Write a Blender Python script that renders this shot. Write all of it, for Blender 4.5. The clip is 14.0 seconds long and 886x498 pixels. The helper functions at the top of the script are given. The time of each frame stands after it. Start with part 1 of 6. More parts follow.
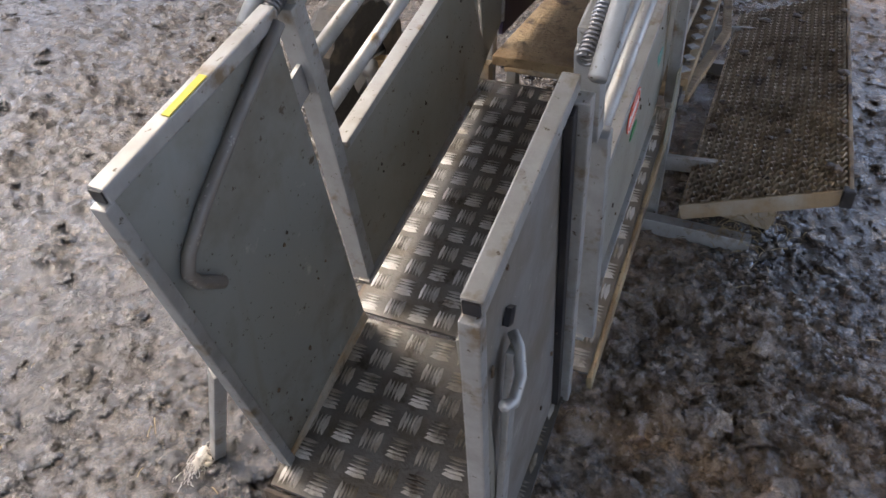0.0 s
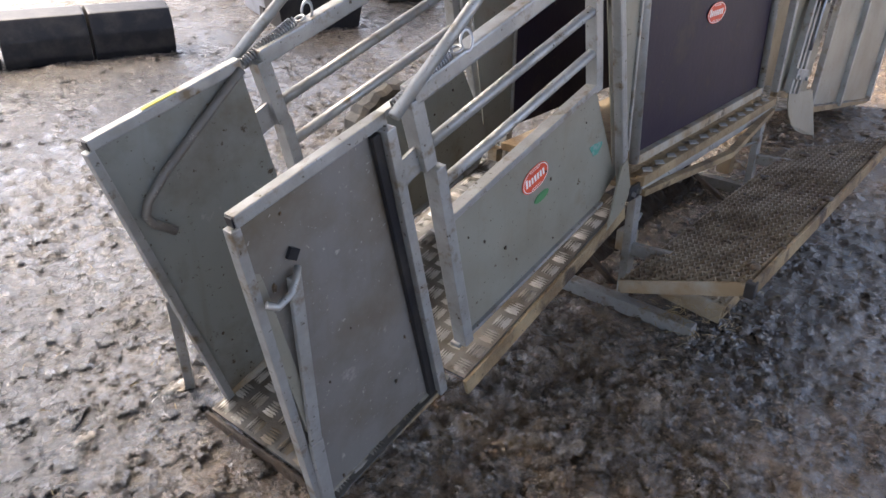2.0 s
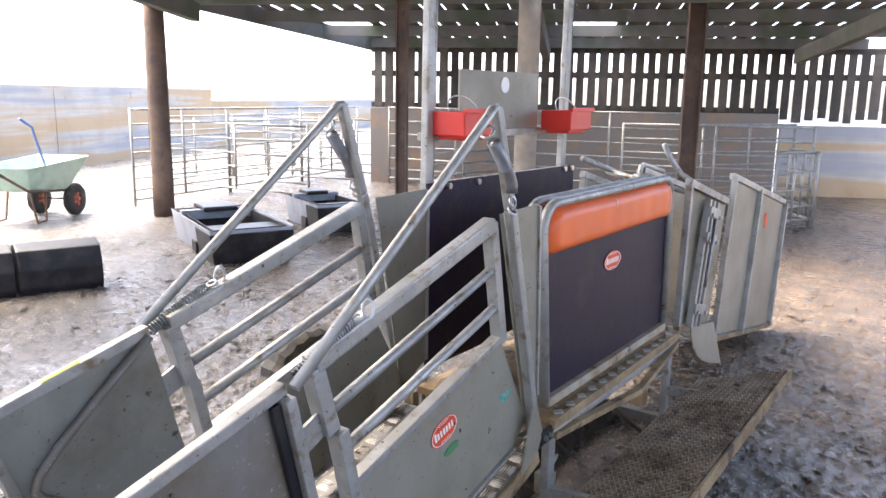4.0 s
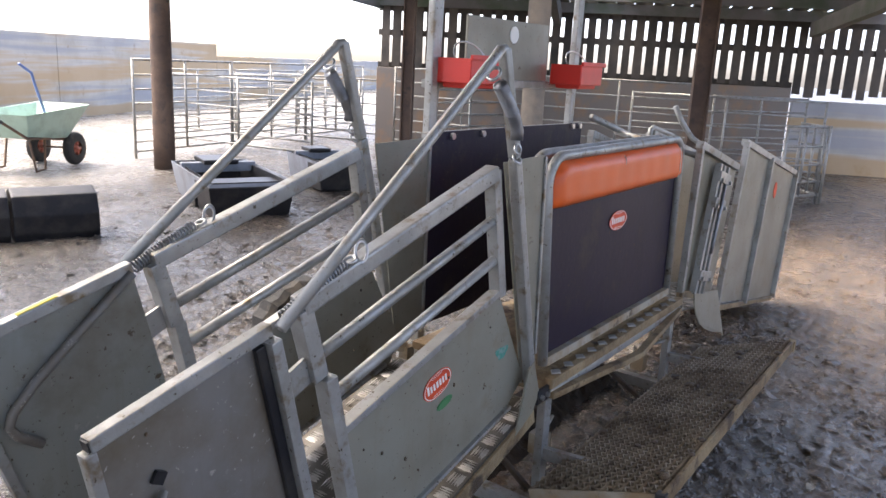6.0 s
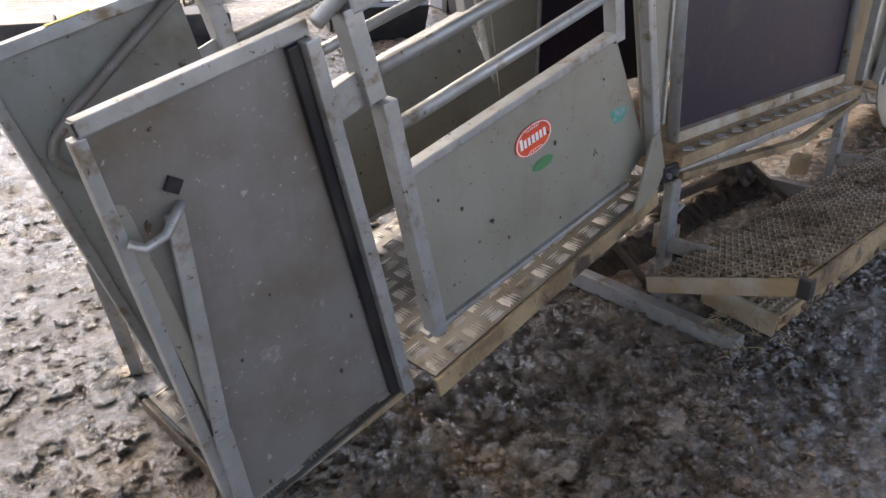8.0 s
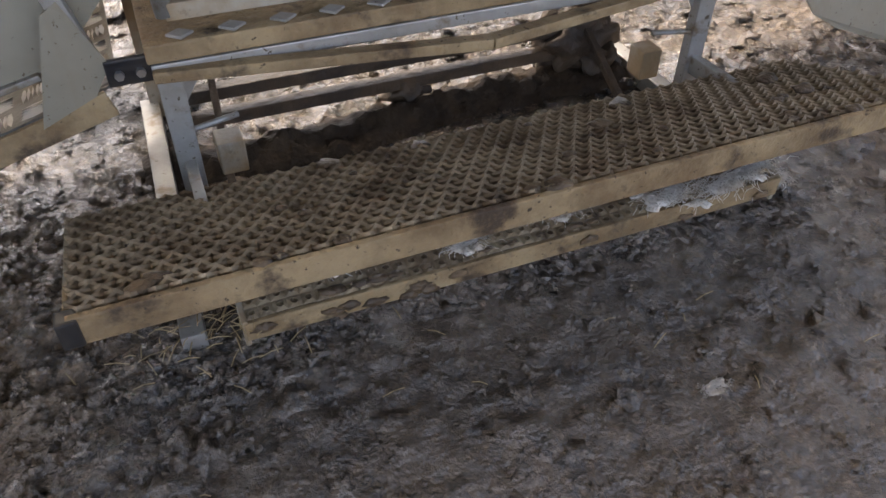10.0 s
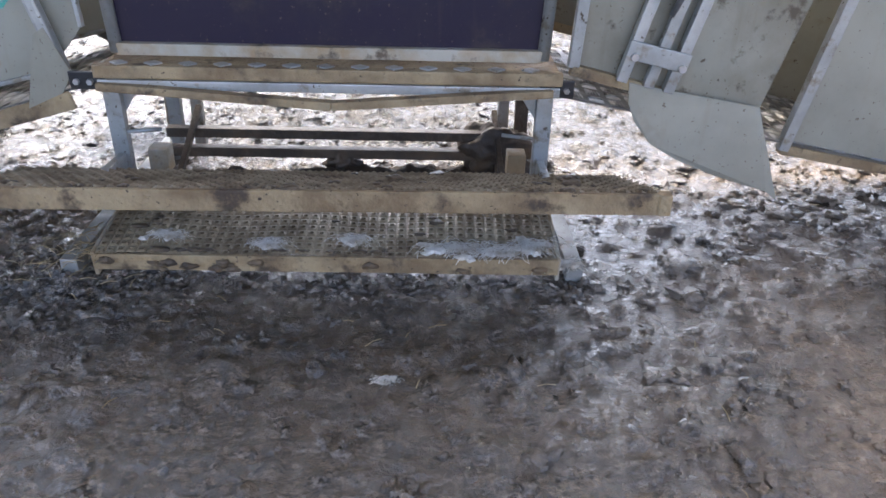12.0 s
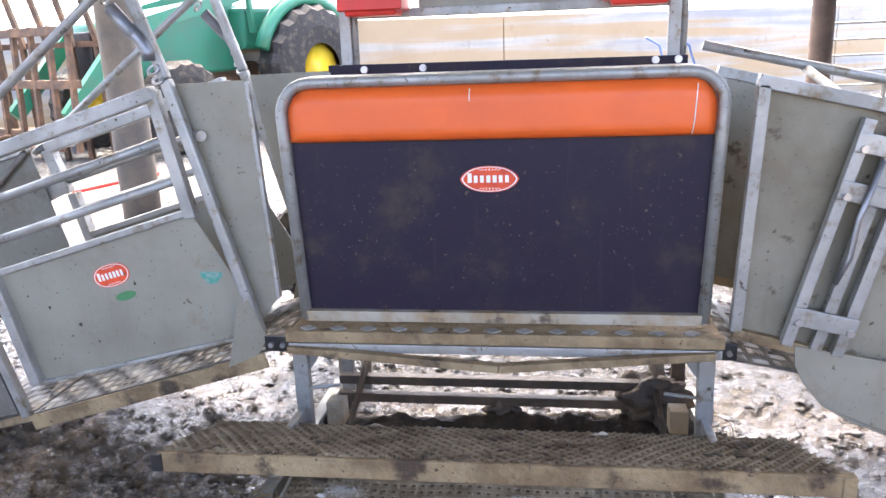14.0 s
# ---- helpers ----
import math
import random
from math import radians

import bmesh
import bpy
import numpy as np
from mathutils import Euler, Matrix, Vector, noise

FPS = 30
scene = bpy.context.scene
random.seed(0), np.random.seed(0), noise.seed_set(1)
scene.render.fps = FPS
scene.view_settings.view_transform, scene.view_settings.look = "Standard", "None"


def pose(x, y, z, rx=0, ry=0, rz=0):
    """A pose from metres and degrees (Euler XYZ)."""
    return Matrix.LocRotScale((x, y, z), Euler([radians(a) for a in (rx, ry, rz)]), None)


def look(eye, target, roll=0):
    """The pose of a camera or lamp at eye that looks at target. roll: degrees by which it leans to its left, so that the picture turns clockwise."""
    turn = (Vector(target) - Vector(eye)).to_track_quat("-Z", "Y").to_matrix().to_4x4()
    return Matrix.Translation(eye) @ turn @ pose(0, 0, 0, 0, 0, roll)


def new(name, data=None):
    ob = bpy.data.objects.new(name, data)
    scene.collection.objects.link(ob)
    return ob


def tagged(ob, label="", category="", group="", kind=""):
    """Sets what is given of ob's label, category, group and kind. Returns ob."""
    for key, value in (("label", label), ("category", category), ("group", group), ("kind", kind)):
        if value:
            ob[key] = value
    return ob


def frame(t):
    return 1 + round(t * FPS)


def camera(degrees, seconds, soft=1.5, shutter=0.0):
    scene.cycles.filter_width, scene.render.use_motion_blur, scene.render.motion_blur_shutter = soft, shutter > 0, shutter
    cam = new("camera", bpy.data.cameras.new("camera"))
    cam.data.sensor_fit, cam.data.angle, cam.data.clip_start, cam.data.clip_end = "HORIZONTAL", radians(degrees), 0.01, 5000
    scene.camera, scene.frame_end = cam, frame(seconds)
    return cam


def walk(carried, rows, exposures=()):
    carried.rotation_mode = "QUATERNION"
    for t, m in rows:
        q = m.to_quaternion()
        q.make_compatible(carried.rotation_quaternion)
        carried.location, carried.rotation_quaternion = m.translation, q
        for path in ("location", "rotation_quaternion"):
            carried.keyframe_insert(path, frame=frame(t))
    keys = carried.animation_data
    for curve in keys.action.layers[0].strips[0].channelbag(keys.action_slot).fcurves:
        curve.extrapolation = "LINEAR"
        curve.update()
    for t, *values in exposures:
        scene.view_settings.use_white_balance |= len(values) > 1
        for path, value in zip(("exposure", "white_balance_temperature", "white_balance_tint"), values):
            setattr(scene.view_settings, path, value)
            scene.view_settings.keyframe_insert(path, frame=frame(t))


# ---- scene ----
cam = camera(59.7, 14.0)
PATH = [
    (0, (-2.712, -0.191, 1.401), (-1.224, 0.444, 0.224), -0.7),
    (0.5, (-2.877, -0.464, 1.384), (-1.46, 0.374, 0.248), -0.3),
    (1, (-2.909, -0.711, 1.404), (-1.533, 0.267, 0.331), 1.1),
    (1.5, (-2.86, -0.929, 1.414), (-1.536, 0.174, 0.399), 2.9),
    (2, (-2.827, -1.035, 1.443), (-1.457, 0.104, 0.534), 0.6),
    (2.5, (-2.805, -1.092, 1.499), (-1.289, 0.001, 0.788), 0.7),
    (3, (-2.792, -1.111, 1.528), (-1.248, 0.022, 0.953), 0.1),
    (3.5, (-2.783, -1.119, 1.556), (-1.192, 0.001, 1.092), 0.3),
    (3.7, (-2.792, -1.113, 1.566), (-1.19, 0.015, 1.164), 0.1),
    (5.8, (-2.749, -1.091, 1.548), (-1.144, 0.042, 1.173), 3.0),
    (6, (-2.725, -1.071, 1.496), (-1.135, 0.049, 1.025), 2.9),
    (6.5, (-2.689, -1.017, 1.369), (-1.186, 0.092, 0.652), 2.8),
    (7, (-2.74, -0.96, 1.258), (-1.288, 0.18, 0.488), 4.4),
    (7.2, (-2.767, -1.016, 1.182), (-1.41, 0.238, 0.417), 1.3),
    (9.3, (-1.394, -1.119, 1.147), (-0.405, 0.106, -0.086), 4.7),
    (9.5, (-1.234, -1.164, 1.204), (-0.439, 0.088, -0.138), 3.2),
    (10, (-0.591, -1.337, 1.144), (-0.019, 0.033, -0.197), 0.8),
    (10.5, (-0.098, -1.519, 1.073), (0.154, 0.045, -0.148), 1.2),
    (11, (0.226, -1.63, 1.054), (0.346, -0.006, -0.106), 5.3),
    (11.5, (0.281, -1.862, 1.087), (0.346, -0.124, 0.1), 3.5),
    (12, (0.281, -2.054, 1.111), (0.328, -0.311, 0.131), 1.6),
    (12.5, (0.15, -2.072, 1.15), (0.022, -0.325, 0.185), 1.2),
    (13, (0.149, -2.085, 1.195), (-0.085, -0.318, 0.287), -1.0),
    (13.5, (0.164, -2.085, 1.267), (-0.135, -0.2, 0.67), -1.6),
    (14, (0.194, -2.081, 1.329), (-0.101, -0.174, 0.805), -2.3),
]
EXPOSURE = [(0, 3.3, 7000, 8), (1, 3.35, 7000, 8), (2, 3.5, 7000, 8), (3, 3.75, 6950, 8), (3.5, 3.85, 6950, 8), (6, 3.3, 6950, 8), (6.5, 3.05, 7000, 8), (7, 3.15, 7000, 8),
            (9.5, 3.7, 8000, 8), (10, 3.7, 7900, 8), (10.5, 3.7, 7300, 9), (11, 3.85, 7100, 8), (12, 4.0, 6500, 6), (13, 4.0, 6550, 7), (14, 4.3, 6800, 9)]
walk(cam, [(t, look(eye, target, roll)) for t, eye, target, roll in PATH], EXPOSURE)

# ---- light ----
world = bpy.data.worlds.new("world")
scene.world = world
world.use_nodes = True
wn = world.node_tree
sky = wn.nodes.new("ShaderNodeTexSky")
sky.sky_type = 'NISHITA'
sky.sun_disc = False
sky.sun_elevation = radians(62)
sky.sun_rotation = radians(345)
sky.air_density, sky.dust_density, sky.ozone_density = 0.35, 3.5, 0.0
wn.nodes["Background"].inputs["Strength"].default_value = 0.15
wn.links.new(sky.outputs[0], wn.nodes["Background"].inputs["Color"])
sun = new("sun", bpy.data.lights.new("sun", 'SUN'))
sun.data.energy, sun.data.angle, sun.data.color = 0.2, radians(28), (1.0, 0.97, 0.93)
sun.matrix_world = look((-1.37, 5.1, 10), (0, 0, 0))

# ---- materials ----
def material(name, base, rough=0.6, metal=0.0, second=None, scale=8.0, amount=(0.45, 0.65), bump=0.0, bump_scale=60.0,
             third=None, third_scale=30.0, third_amount=(0.55, 0.7), rough2=None, vary=0.0, detail=6.0, clear=0.0, rough3=None, spec=0.4, specks=None, streaks=None):
    m = bpy.data.materials.new(name)
    m.use_nodes = True
    n, k = m.node_tree.nodes, m.node_tree.links
    b = n["Principled BSDF"]
    b.inputs["Roughness"].default_value, b.inputs["Metallic"].default_value = rough, metal
    b.inputs["Coat Weight"].default_value = clear
    b.inputs["Specular IOR Level"].default_value = spec
    co = n.new("ShaderNodeTexCoord")
    colour, r_out = None, None
    rgb = n.new("ShaderNodeRGB")
    rgb.outputs[0].default_value = (*base, 1)
    colour = rgb.outputs[0]
    rv = n.new("ShaderNodeValue")
    rv.outputs[0].default_value = rough
    r_out = rv.outputs[0]

    def layer(colour, r_out, c2, sc, am, r2):
        t = n.new("ShaderNodeTexNoise")
        t.inputs["Scale"].default_value, t.inputs["Detail"].default_value, t.inputs["Roughness"].default_value = sc, detail, 0.62
        k.new(co.outputs["Object"], t.inputs["Vector"])
        mr = n.new("ShaderNodeMapRange")
        mr.inputs["From Min"].default_value, mr.inputs["From Max"].default_value = am
        k.new(t.outputs[0], mr.inputs["Value"])
        mx = n.new("ShaderNodeMix")
        mx.data_type = 'RGBA'
        k.new(mr.outputs[0], mx.inputs["Factor"])
        k.new(colour, mx.inputs[6])
        mx.inputs[7].default_value = (*c2, 1)
        if r2 is not None:
            mf = n.new("ShaderNodeMix")
            k.new(mr.outputs[0], mf.inputs["Factor"])
            k.new(r_out, mf.inputs[2])
            mf.inputs[3].default_value = r2
            r_out = mf.outputs[0]
        return mx.outputs[2], r_out

    if second:
        colour, r_out = layer(colour, r_out, second, scale, amount, rough2)
    if third:
        colour, r_out = layer(colour, r_out, third, third_scale, third_amount, rough3)
    if streaks:
        # long thin scuffs and runs, drawn out along the height
        mp = n.new("ShaderNodeMapping")
        mp.inputs["Scale"].default_value = (26, 26, 2.2)
        mp.inputs["Rotation"].default_value = (0.1, 0.25, 0)
        k.new(co.outputs["Object"], mp.inputs["Vector"])
        t = n.new("ShaderNodeTexNoise")
        t.inputs["Scale"].default_value, t.inputs["Detail"].default_value = 1.0, 7
        k.new(mp.outputs[0], t.inputs["Vector"])
        mr = n.new("ShaderNodeMapRange")
        mr.inputs["From Min"].default_value, mr.inputs["From Max"].default_value = 0.6, 0.85
        mr.inputs["To Max"].default_value = 0.55
        k.new(t.outputs[0], mr.inputs["Value"])
        mx = n.new("ShaderNodeMix")
        mx.data_type = 'RGBA'
        k.new(mr.outputs[0], mx.inputs["Factor"])
        k.new(colour, mx.inputs[6])
        mx.inputs[7].default_value = (*streaks, 1)
        colour = mx.outputs[2]
    if specks:
        # dried splashes of muck
        colour, r_out = layer(colour, r_out, specks, 75, (0.64, 0.69), 0.8)
        colour, r_out = layer(colour, r_out, specks, 24, (0.67, 0.71), 0.8)
    if vary:
        oi = n.new("ShaderNodeObjectInfo")
        hs = n.new("ShaderNodeHueSaturation")
        mr = n.new("ShaderNodeMapRange")
        mr.inputs["To Min"].default_value, mr.inputs["To Max"].default_value = 1 - vary, 1 + vary
        k.new(oi.outputs["Random"], mr.inputs["Value"])
        k.new(mr.outputs[0], hs.inputs["Value"])
        k.new(colour, hs.inputs["Color"])
        colour = hs.outputs[0]
    k.new(colour, b.inputs["Base Color"])
    k.new(r_out, b.inputs["Roughness"])
    if bump:
        t = n.new("ShaderNodeTexNoise")
        t.inputs["Scale"].default_value, t.inputs["Detail"].default_value = bump_scale, 5
        k.new(co.outputs["Object"], t.inputs["Vector"])
        bp = n.new("ShaderNodeBump")
        bp.inputs["Strength"].default_value, bp.inputs["Distance"].default_value = bump, 0.01
        k.new(t.outputs[0], bp.inputs["Height"])
        k.new(bp.outputs[0], b.inputs["Normal"])
    return m


GALV = material("galvanised", (0.36, 0.36, 0.345), 0.38, 0.5, (0.25, 0.242, 0.22), 9, (0.35, 0.7), 0.08, 90, (0.18, 0.135, 0.085), 17, (0.56, 0.7), 0.6, 0.08, specks=(0.1, 0.075, 0.05))
SHEET = material("galvanised_sheet", (0.26, 0.25, 0.205), 0.42, 0.25, (0.19, 0.172, 0.13), 2.2, (0.36, 0.68), 0.06, 25, (0.19, 0.145, 0.09), 7, (0.6, 0.78), 0.55, 0.04, specks=(0.12, 0.09, 0.06), streaks=(0.21, 0.17, 0.115))
GRIMY = material("galvanised_grimy", (0.36, 0.33, 0.27), 0.6, 0.2, (0.28, 0.2, 0.115), 6, (0.4, 0.6), 0.25, 60, (0.1, 0.075, 0.05), 16, (0.58, 0.7), 0.75)
BAR_DIRTY = material("dung_caked_steel", (0.31, 0.23, 0.13), 0.6, 0.0, (0.17, 0.115, 0.062), 6, (0.42, 0.62), 0.6, 70, (0.06, 0.042, 0.028), 9, (0.56, 0.66), 0.6, spec=0.3, specks=(0.05, 0.036, 0.025))
MESH = material("dung_caked_mesh", (0.31, 0.245, 0.16), 0.36, 0.2, (0.14, 0.098, 0.058), 9, (0.4, 0.64), 0.3, 140, (0.08, 0.06, 0.04), 12, (0.6, 0.68), 0.55)
ALU = material("tread_plate", (0.34, 0.33, 0.31), 0.52, 0.35, (0.19, 0.16, 0.12), 7, (0.45, 0.7), 0.1, 120, (0.09, 0.07, 0.05), 15, (0.58, 0.7), 0.6)
RUBBER = material("rubber_sheet", (0.014, 0.009, 0.022), 0.5, 0.0, (0.026, 0.02, 0.024), 5, (0.45, 0.75), 0.08, 40, (0.06, 0.045, 0.035), 5, (0.55, 0.8), 0.6, spec=0.22, streaks=(0.045, 0.034, 0.028), specks=(0.085, 0.068, 0.05))
ORANGE = material("orange_vinyl", (0.72, 0.12, 0.02), 0.42, 0.0, (0.62, 0.1, 0.02), 3, (0.4, 0.7), 0.05, 160)
WINGS = material("muddied_sheet", (0.235, 0.243, 0.222), 0.4, 0.25, (0.115, 0.086, 0.047), 1.9, (0.44, 0.64), 0.08, 25, (0.36, 0.345, 0.31), 14, (0.66, 0.74), 0.65, 0.0, specks=(0.09, 0.07, 0.045), streaks=(0.17, 0.145, 0.1))
SMEARED = material("smeared_sheet", (0.25, 0.238, 0.19), 0.45, 0.25, (0.17, 0.145, 0.1), 2.6, (0.4, 0.66), 0.08, 25, (0.085, 0.066, 0.042), 11, (0.575, 0.66), 0.6, 0.04, specks=(0.1, 0.075, 0.05), streaks=(0.13, 0.1, 0.065))
SCUFFED = material("scuffed_sheet", (0.185, 0.175, 0.16), 0.42, 0.25, (0.12, 0.095, 0.062), 2.4, (0.42, 0.66), 0.08, 25, (0.33, 0.31, 0.28), 11, (0.66, 0.76), 0.65, specks=(0.36, 0.34, 0.3), streaks=(0.13, 0.105, 0.07))
TOE = material("dung_filled_tread", (0.38, 0.36, 0.32), 0.42, 0.4, (0.16, 0.13, 0.09), 5, (0.4, 0.6), 0.2, 120, (0.05, 0.038, 0.026), 13, (0.56, 0.68), 0.6)
PLATE = material("worn_tread_base", (0.13, 0.125, 0.115), 0.4, 0.45, (0.085, 0.072, 0.054), 8, (0.42, 0.66), 0.15, 120, (0.05, 0.04, 0.03), 15, (0.58, 0.7), 0.55)
BLACK = material("black_plastic", (0.012, 0.012, 0.014), 0.4, 0.0, (0.04, 0.036, 0.032), 6, (0.45, 0.7), 0.1, 30, spec=0.3)
STEEL = material("bright_steel", (0.5, 0.5, 0.5), 0.3, 0.9, (0.3, 0.28, 0.25), 20, (0.5, 0.7))
SPRING = material("spring_steel", (0.25, 0.26, 0.28), 0.4, 0.8, (0.16, 0.15, 0.14), 12, (0.4, 0.7))
RED = material("red_print", (0.68, 0.08, 0.02), 0.5, 0.0, (0.5, 0.05, 0.02), 30, (0.4, 0.7))
WHITE = material("white_print", (0.75, 0.74, 0.7), 0.5)
GREENP = material("green_print", (0.06, 0.2, 0.08), 0.5)
TEAL = material("teal_marker", (0.05, 0.26, 0.2), 0.6, 0.0, (0.2, 0.3, 0.27), 60, (0.45, 0.6))
YELLOW = material("yellow_tape", (0.62, 0.52, 0.05), 0.5, 0.0, (0.4, 0.36, 0.1), 20, (0.5, 0.7))
REDPL = material("red_plastic", (0.62, 0.03, 0.02), 0.4, 0.0, (0.5, 0.03, 0.02), 6, (0.4, 0.7))
GREYPL = material("grey_plastic", (0.26, 0.28, 0.32), 0.5, 0.0, (0.16, 0.16, 0.16), 5, (0.45, 0.75), 0.05, 30)
BARROW = material("pale_green_plastic", (0.36, 0.5, 0.42), 0.45, 0.0, (0.25, 0.33, 0.27), 5, (0.45, 0.7))
BLUEP = material("blue_grip", (0.14, 0.2, 0.42), 0.5)
RIM = material("red_rim", (0.4, 0.09, 0.05), 0.5, 0.0, (0.25, 0.12, 0.08), 20, (0.4, 0.65))
RIMG = material("wheel_rim_grey", (0.45, 0.47, 0.5), 0.4, 0.7, (0.25, 0.2, 0.15), 14, (0.5, 0.7))
TYRE = material("tyre_rubber", (0.022, 0.021, 0.02), 0.7, 0.0, (0.1, 0.08, 0.06), 10, (0.5, 0.7), 0.3, 60)
POST = material("rusty_post", (0.1, 0.066, 0.05), 0.75, 0.0, (0.17, 0.11, 0.075), 3, (0.4, 0.65), 0.4, 30, (0.08, 0.06, 0.05), 9, (0.55, 0.7))
POLE = material("timber_pole", (0.25, 0.205, 0.155), 0.8, 0.0, (0.16, 0.14, 0.12), 4, (0.4, 0.65), 0.4, 30)
TIMBER = material("weathered_board", (0.1, 0.085, 0.07), 0.85, 0.0, (0.055, 0.05, 0.045), 3, (0.4, 0.65), 0.3, 30, vary=0.35)
CONC = material("concrete_panel", (0.42, 0.39, 0.34), 0.85, 0.0, (0.3, 0.26, 0.2), 0.8, (0.4, 0.65), 0.3, 20, (0.2, 0.15, 0.1), 1.7, (0.58, 0.7))
PANEL = material("tide_marked_panel", (0.46, 0.44, 0.4), 0.85, 0.0, (0.36, 0.33, 0.28), 1.2, (0.4, 0.65), 0.3, 20, (0.24, 0.18, 0.12), 3.1, (0.62, 0.74))


def tide_marks(m):
    """Old slurry lines: level bands of tan and bluish grey with wavering edges."""
    n, k = m.node_tree.nodes, m.node_tree.links
    b = n["Principled BSDF"]
    below = b.inputs["Base Color"].links[0].from_socket
    co = n.new("ShaderNodeTexCoord")
    mp = n.new("ShaderNodeMapping")
    mp.inputs["Scale"].default_value = (0.12, 0.12, 2.3)
    k.new(co.outputs["Object"], mp.inputs["Vector"])
    t = n.new("ShaderNodeTexNoise")
    t.inputs["Scale"].default_value, t.inputs["Detail"].default_value = 1.3, 4
    k.new(mp.outputs[0], t.inputs["Vector"])
    for lo, hi, c, amount in ((0.5, 0.58, (0.42, 0.29, 0.15), 0.75), (0.5, 0.42, (0.27, 0.29, 0.33), 0.7)):
        r = n.new("ShaderNodeMapRange")
        r.inputs["From Min"].default_value, r.inputs["From Max"].default_value, r.inputs["To Max"].default_value = lo, hi, amount
        k.new(t.outputs[0], r.inputs["Value"])
        x = n.new("ShaderNodeMix")
        x.data_type = 'RGBA'
        k.new(r.outputs[0], x.inputs["Factor"])
        k.new(below, x.inputs[6])
        x.inputs[7].default_value = (*c, 1)
        below = x.outputs[2]
    k.new(below, b.inputs["Base Color"])


tide_marks(PANEL)
FIBRE = material("roof_sheet", (0.16, 0.15, 0.14), 0.9, 0.0, (0.1, 0.12, 0.08), 1.5, (0.45, 0.65), 0.2, 20)
TIN = material("tin_sheet", (0.22, 0.19, 0.165), 0.6, 0.2, (0.3, 0.2, 0.13), 2.5, (0.5, 0.65), 0.1, 20)
TGREEN = material("tractor_green", (0.03, 0.2, 0.12), 0.35, 0.0, (0.06, 0.17, 0.11), 4, (0.45, 0.7))
TYELL = material("tractor_yellow", (0.75, 0.5, 0.03), 0.4)
RUSTBAR = material("rusty_bar", (0.1, 0.065, 0.045), 0.75, 0.0, (0.2, 0.11, 0.06), 7, (0.45, 0.65), 0.3, 40)
MUDDY = material("mud_caked_axle", (0.045, 0.033, 0.024), 0.55, 0.0, (0.085, 0.058, 0.036), 11, (0.45, 0.65), 0.6, 60)
# dark brown that paints the shade under the clamp; also backs the mesh gaps
DARK_BROWN = material("matt_dark_brown", (0.03, 0.021, 0.014), 0.7, 0.0, (0.055, 0.037, 0.022), 14, (0.45, 0.65), 0.7, 90, spec=0.2)
WOOL = material("sheep_wool", (0.78, 0.74, 0.68), 0.95, 0.0, (0.5, 0.42, 0.32), 25, (0.45, 0.65), 0.8, 200)
STRAW = material("straw", (0.22, 0.16, 0.08), 0.8, vary=0.3)
CLOD = material("mud_clod", (0.055, 0.038, 0.024), 0.4, 0.0, (0.15, 0.1, 0.055), 9, (0.4, 0.65), 0.7, 90, (0.03, 0.023, 0.018), 20, (0.55, 0.7), 0.6)


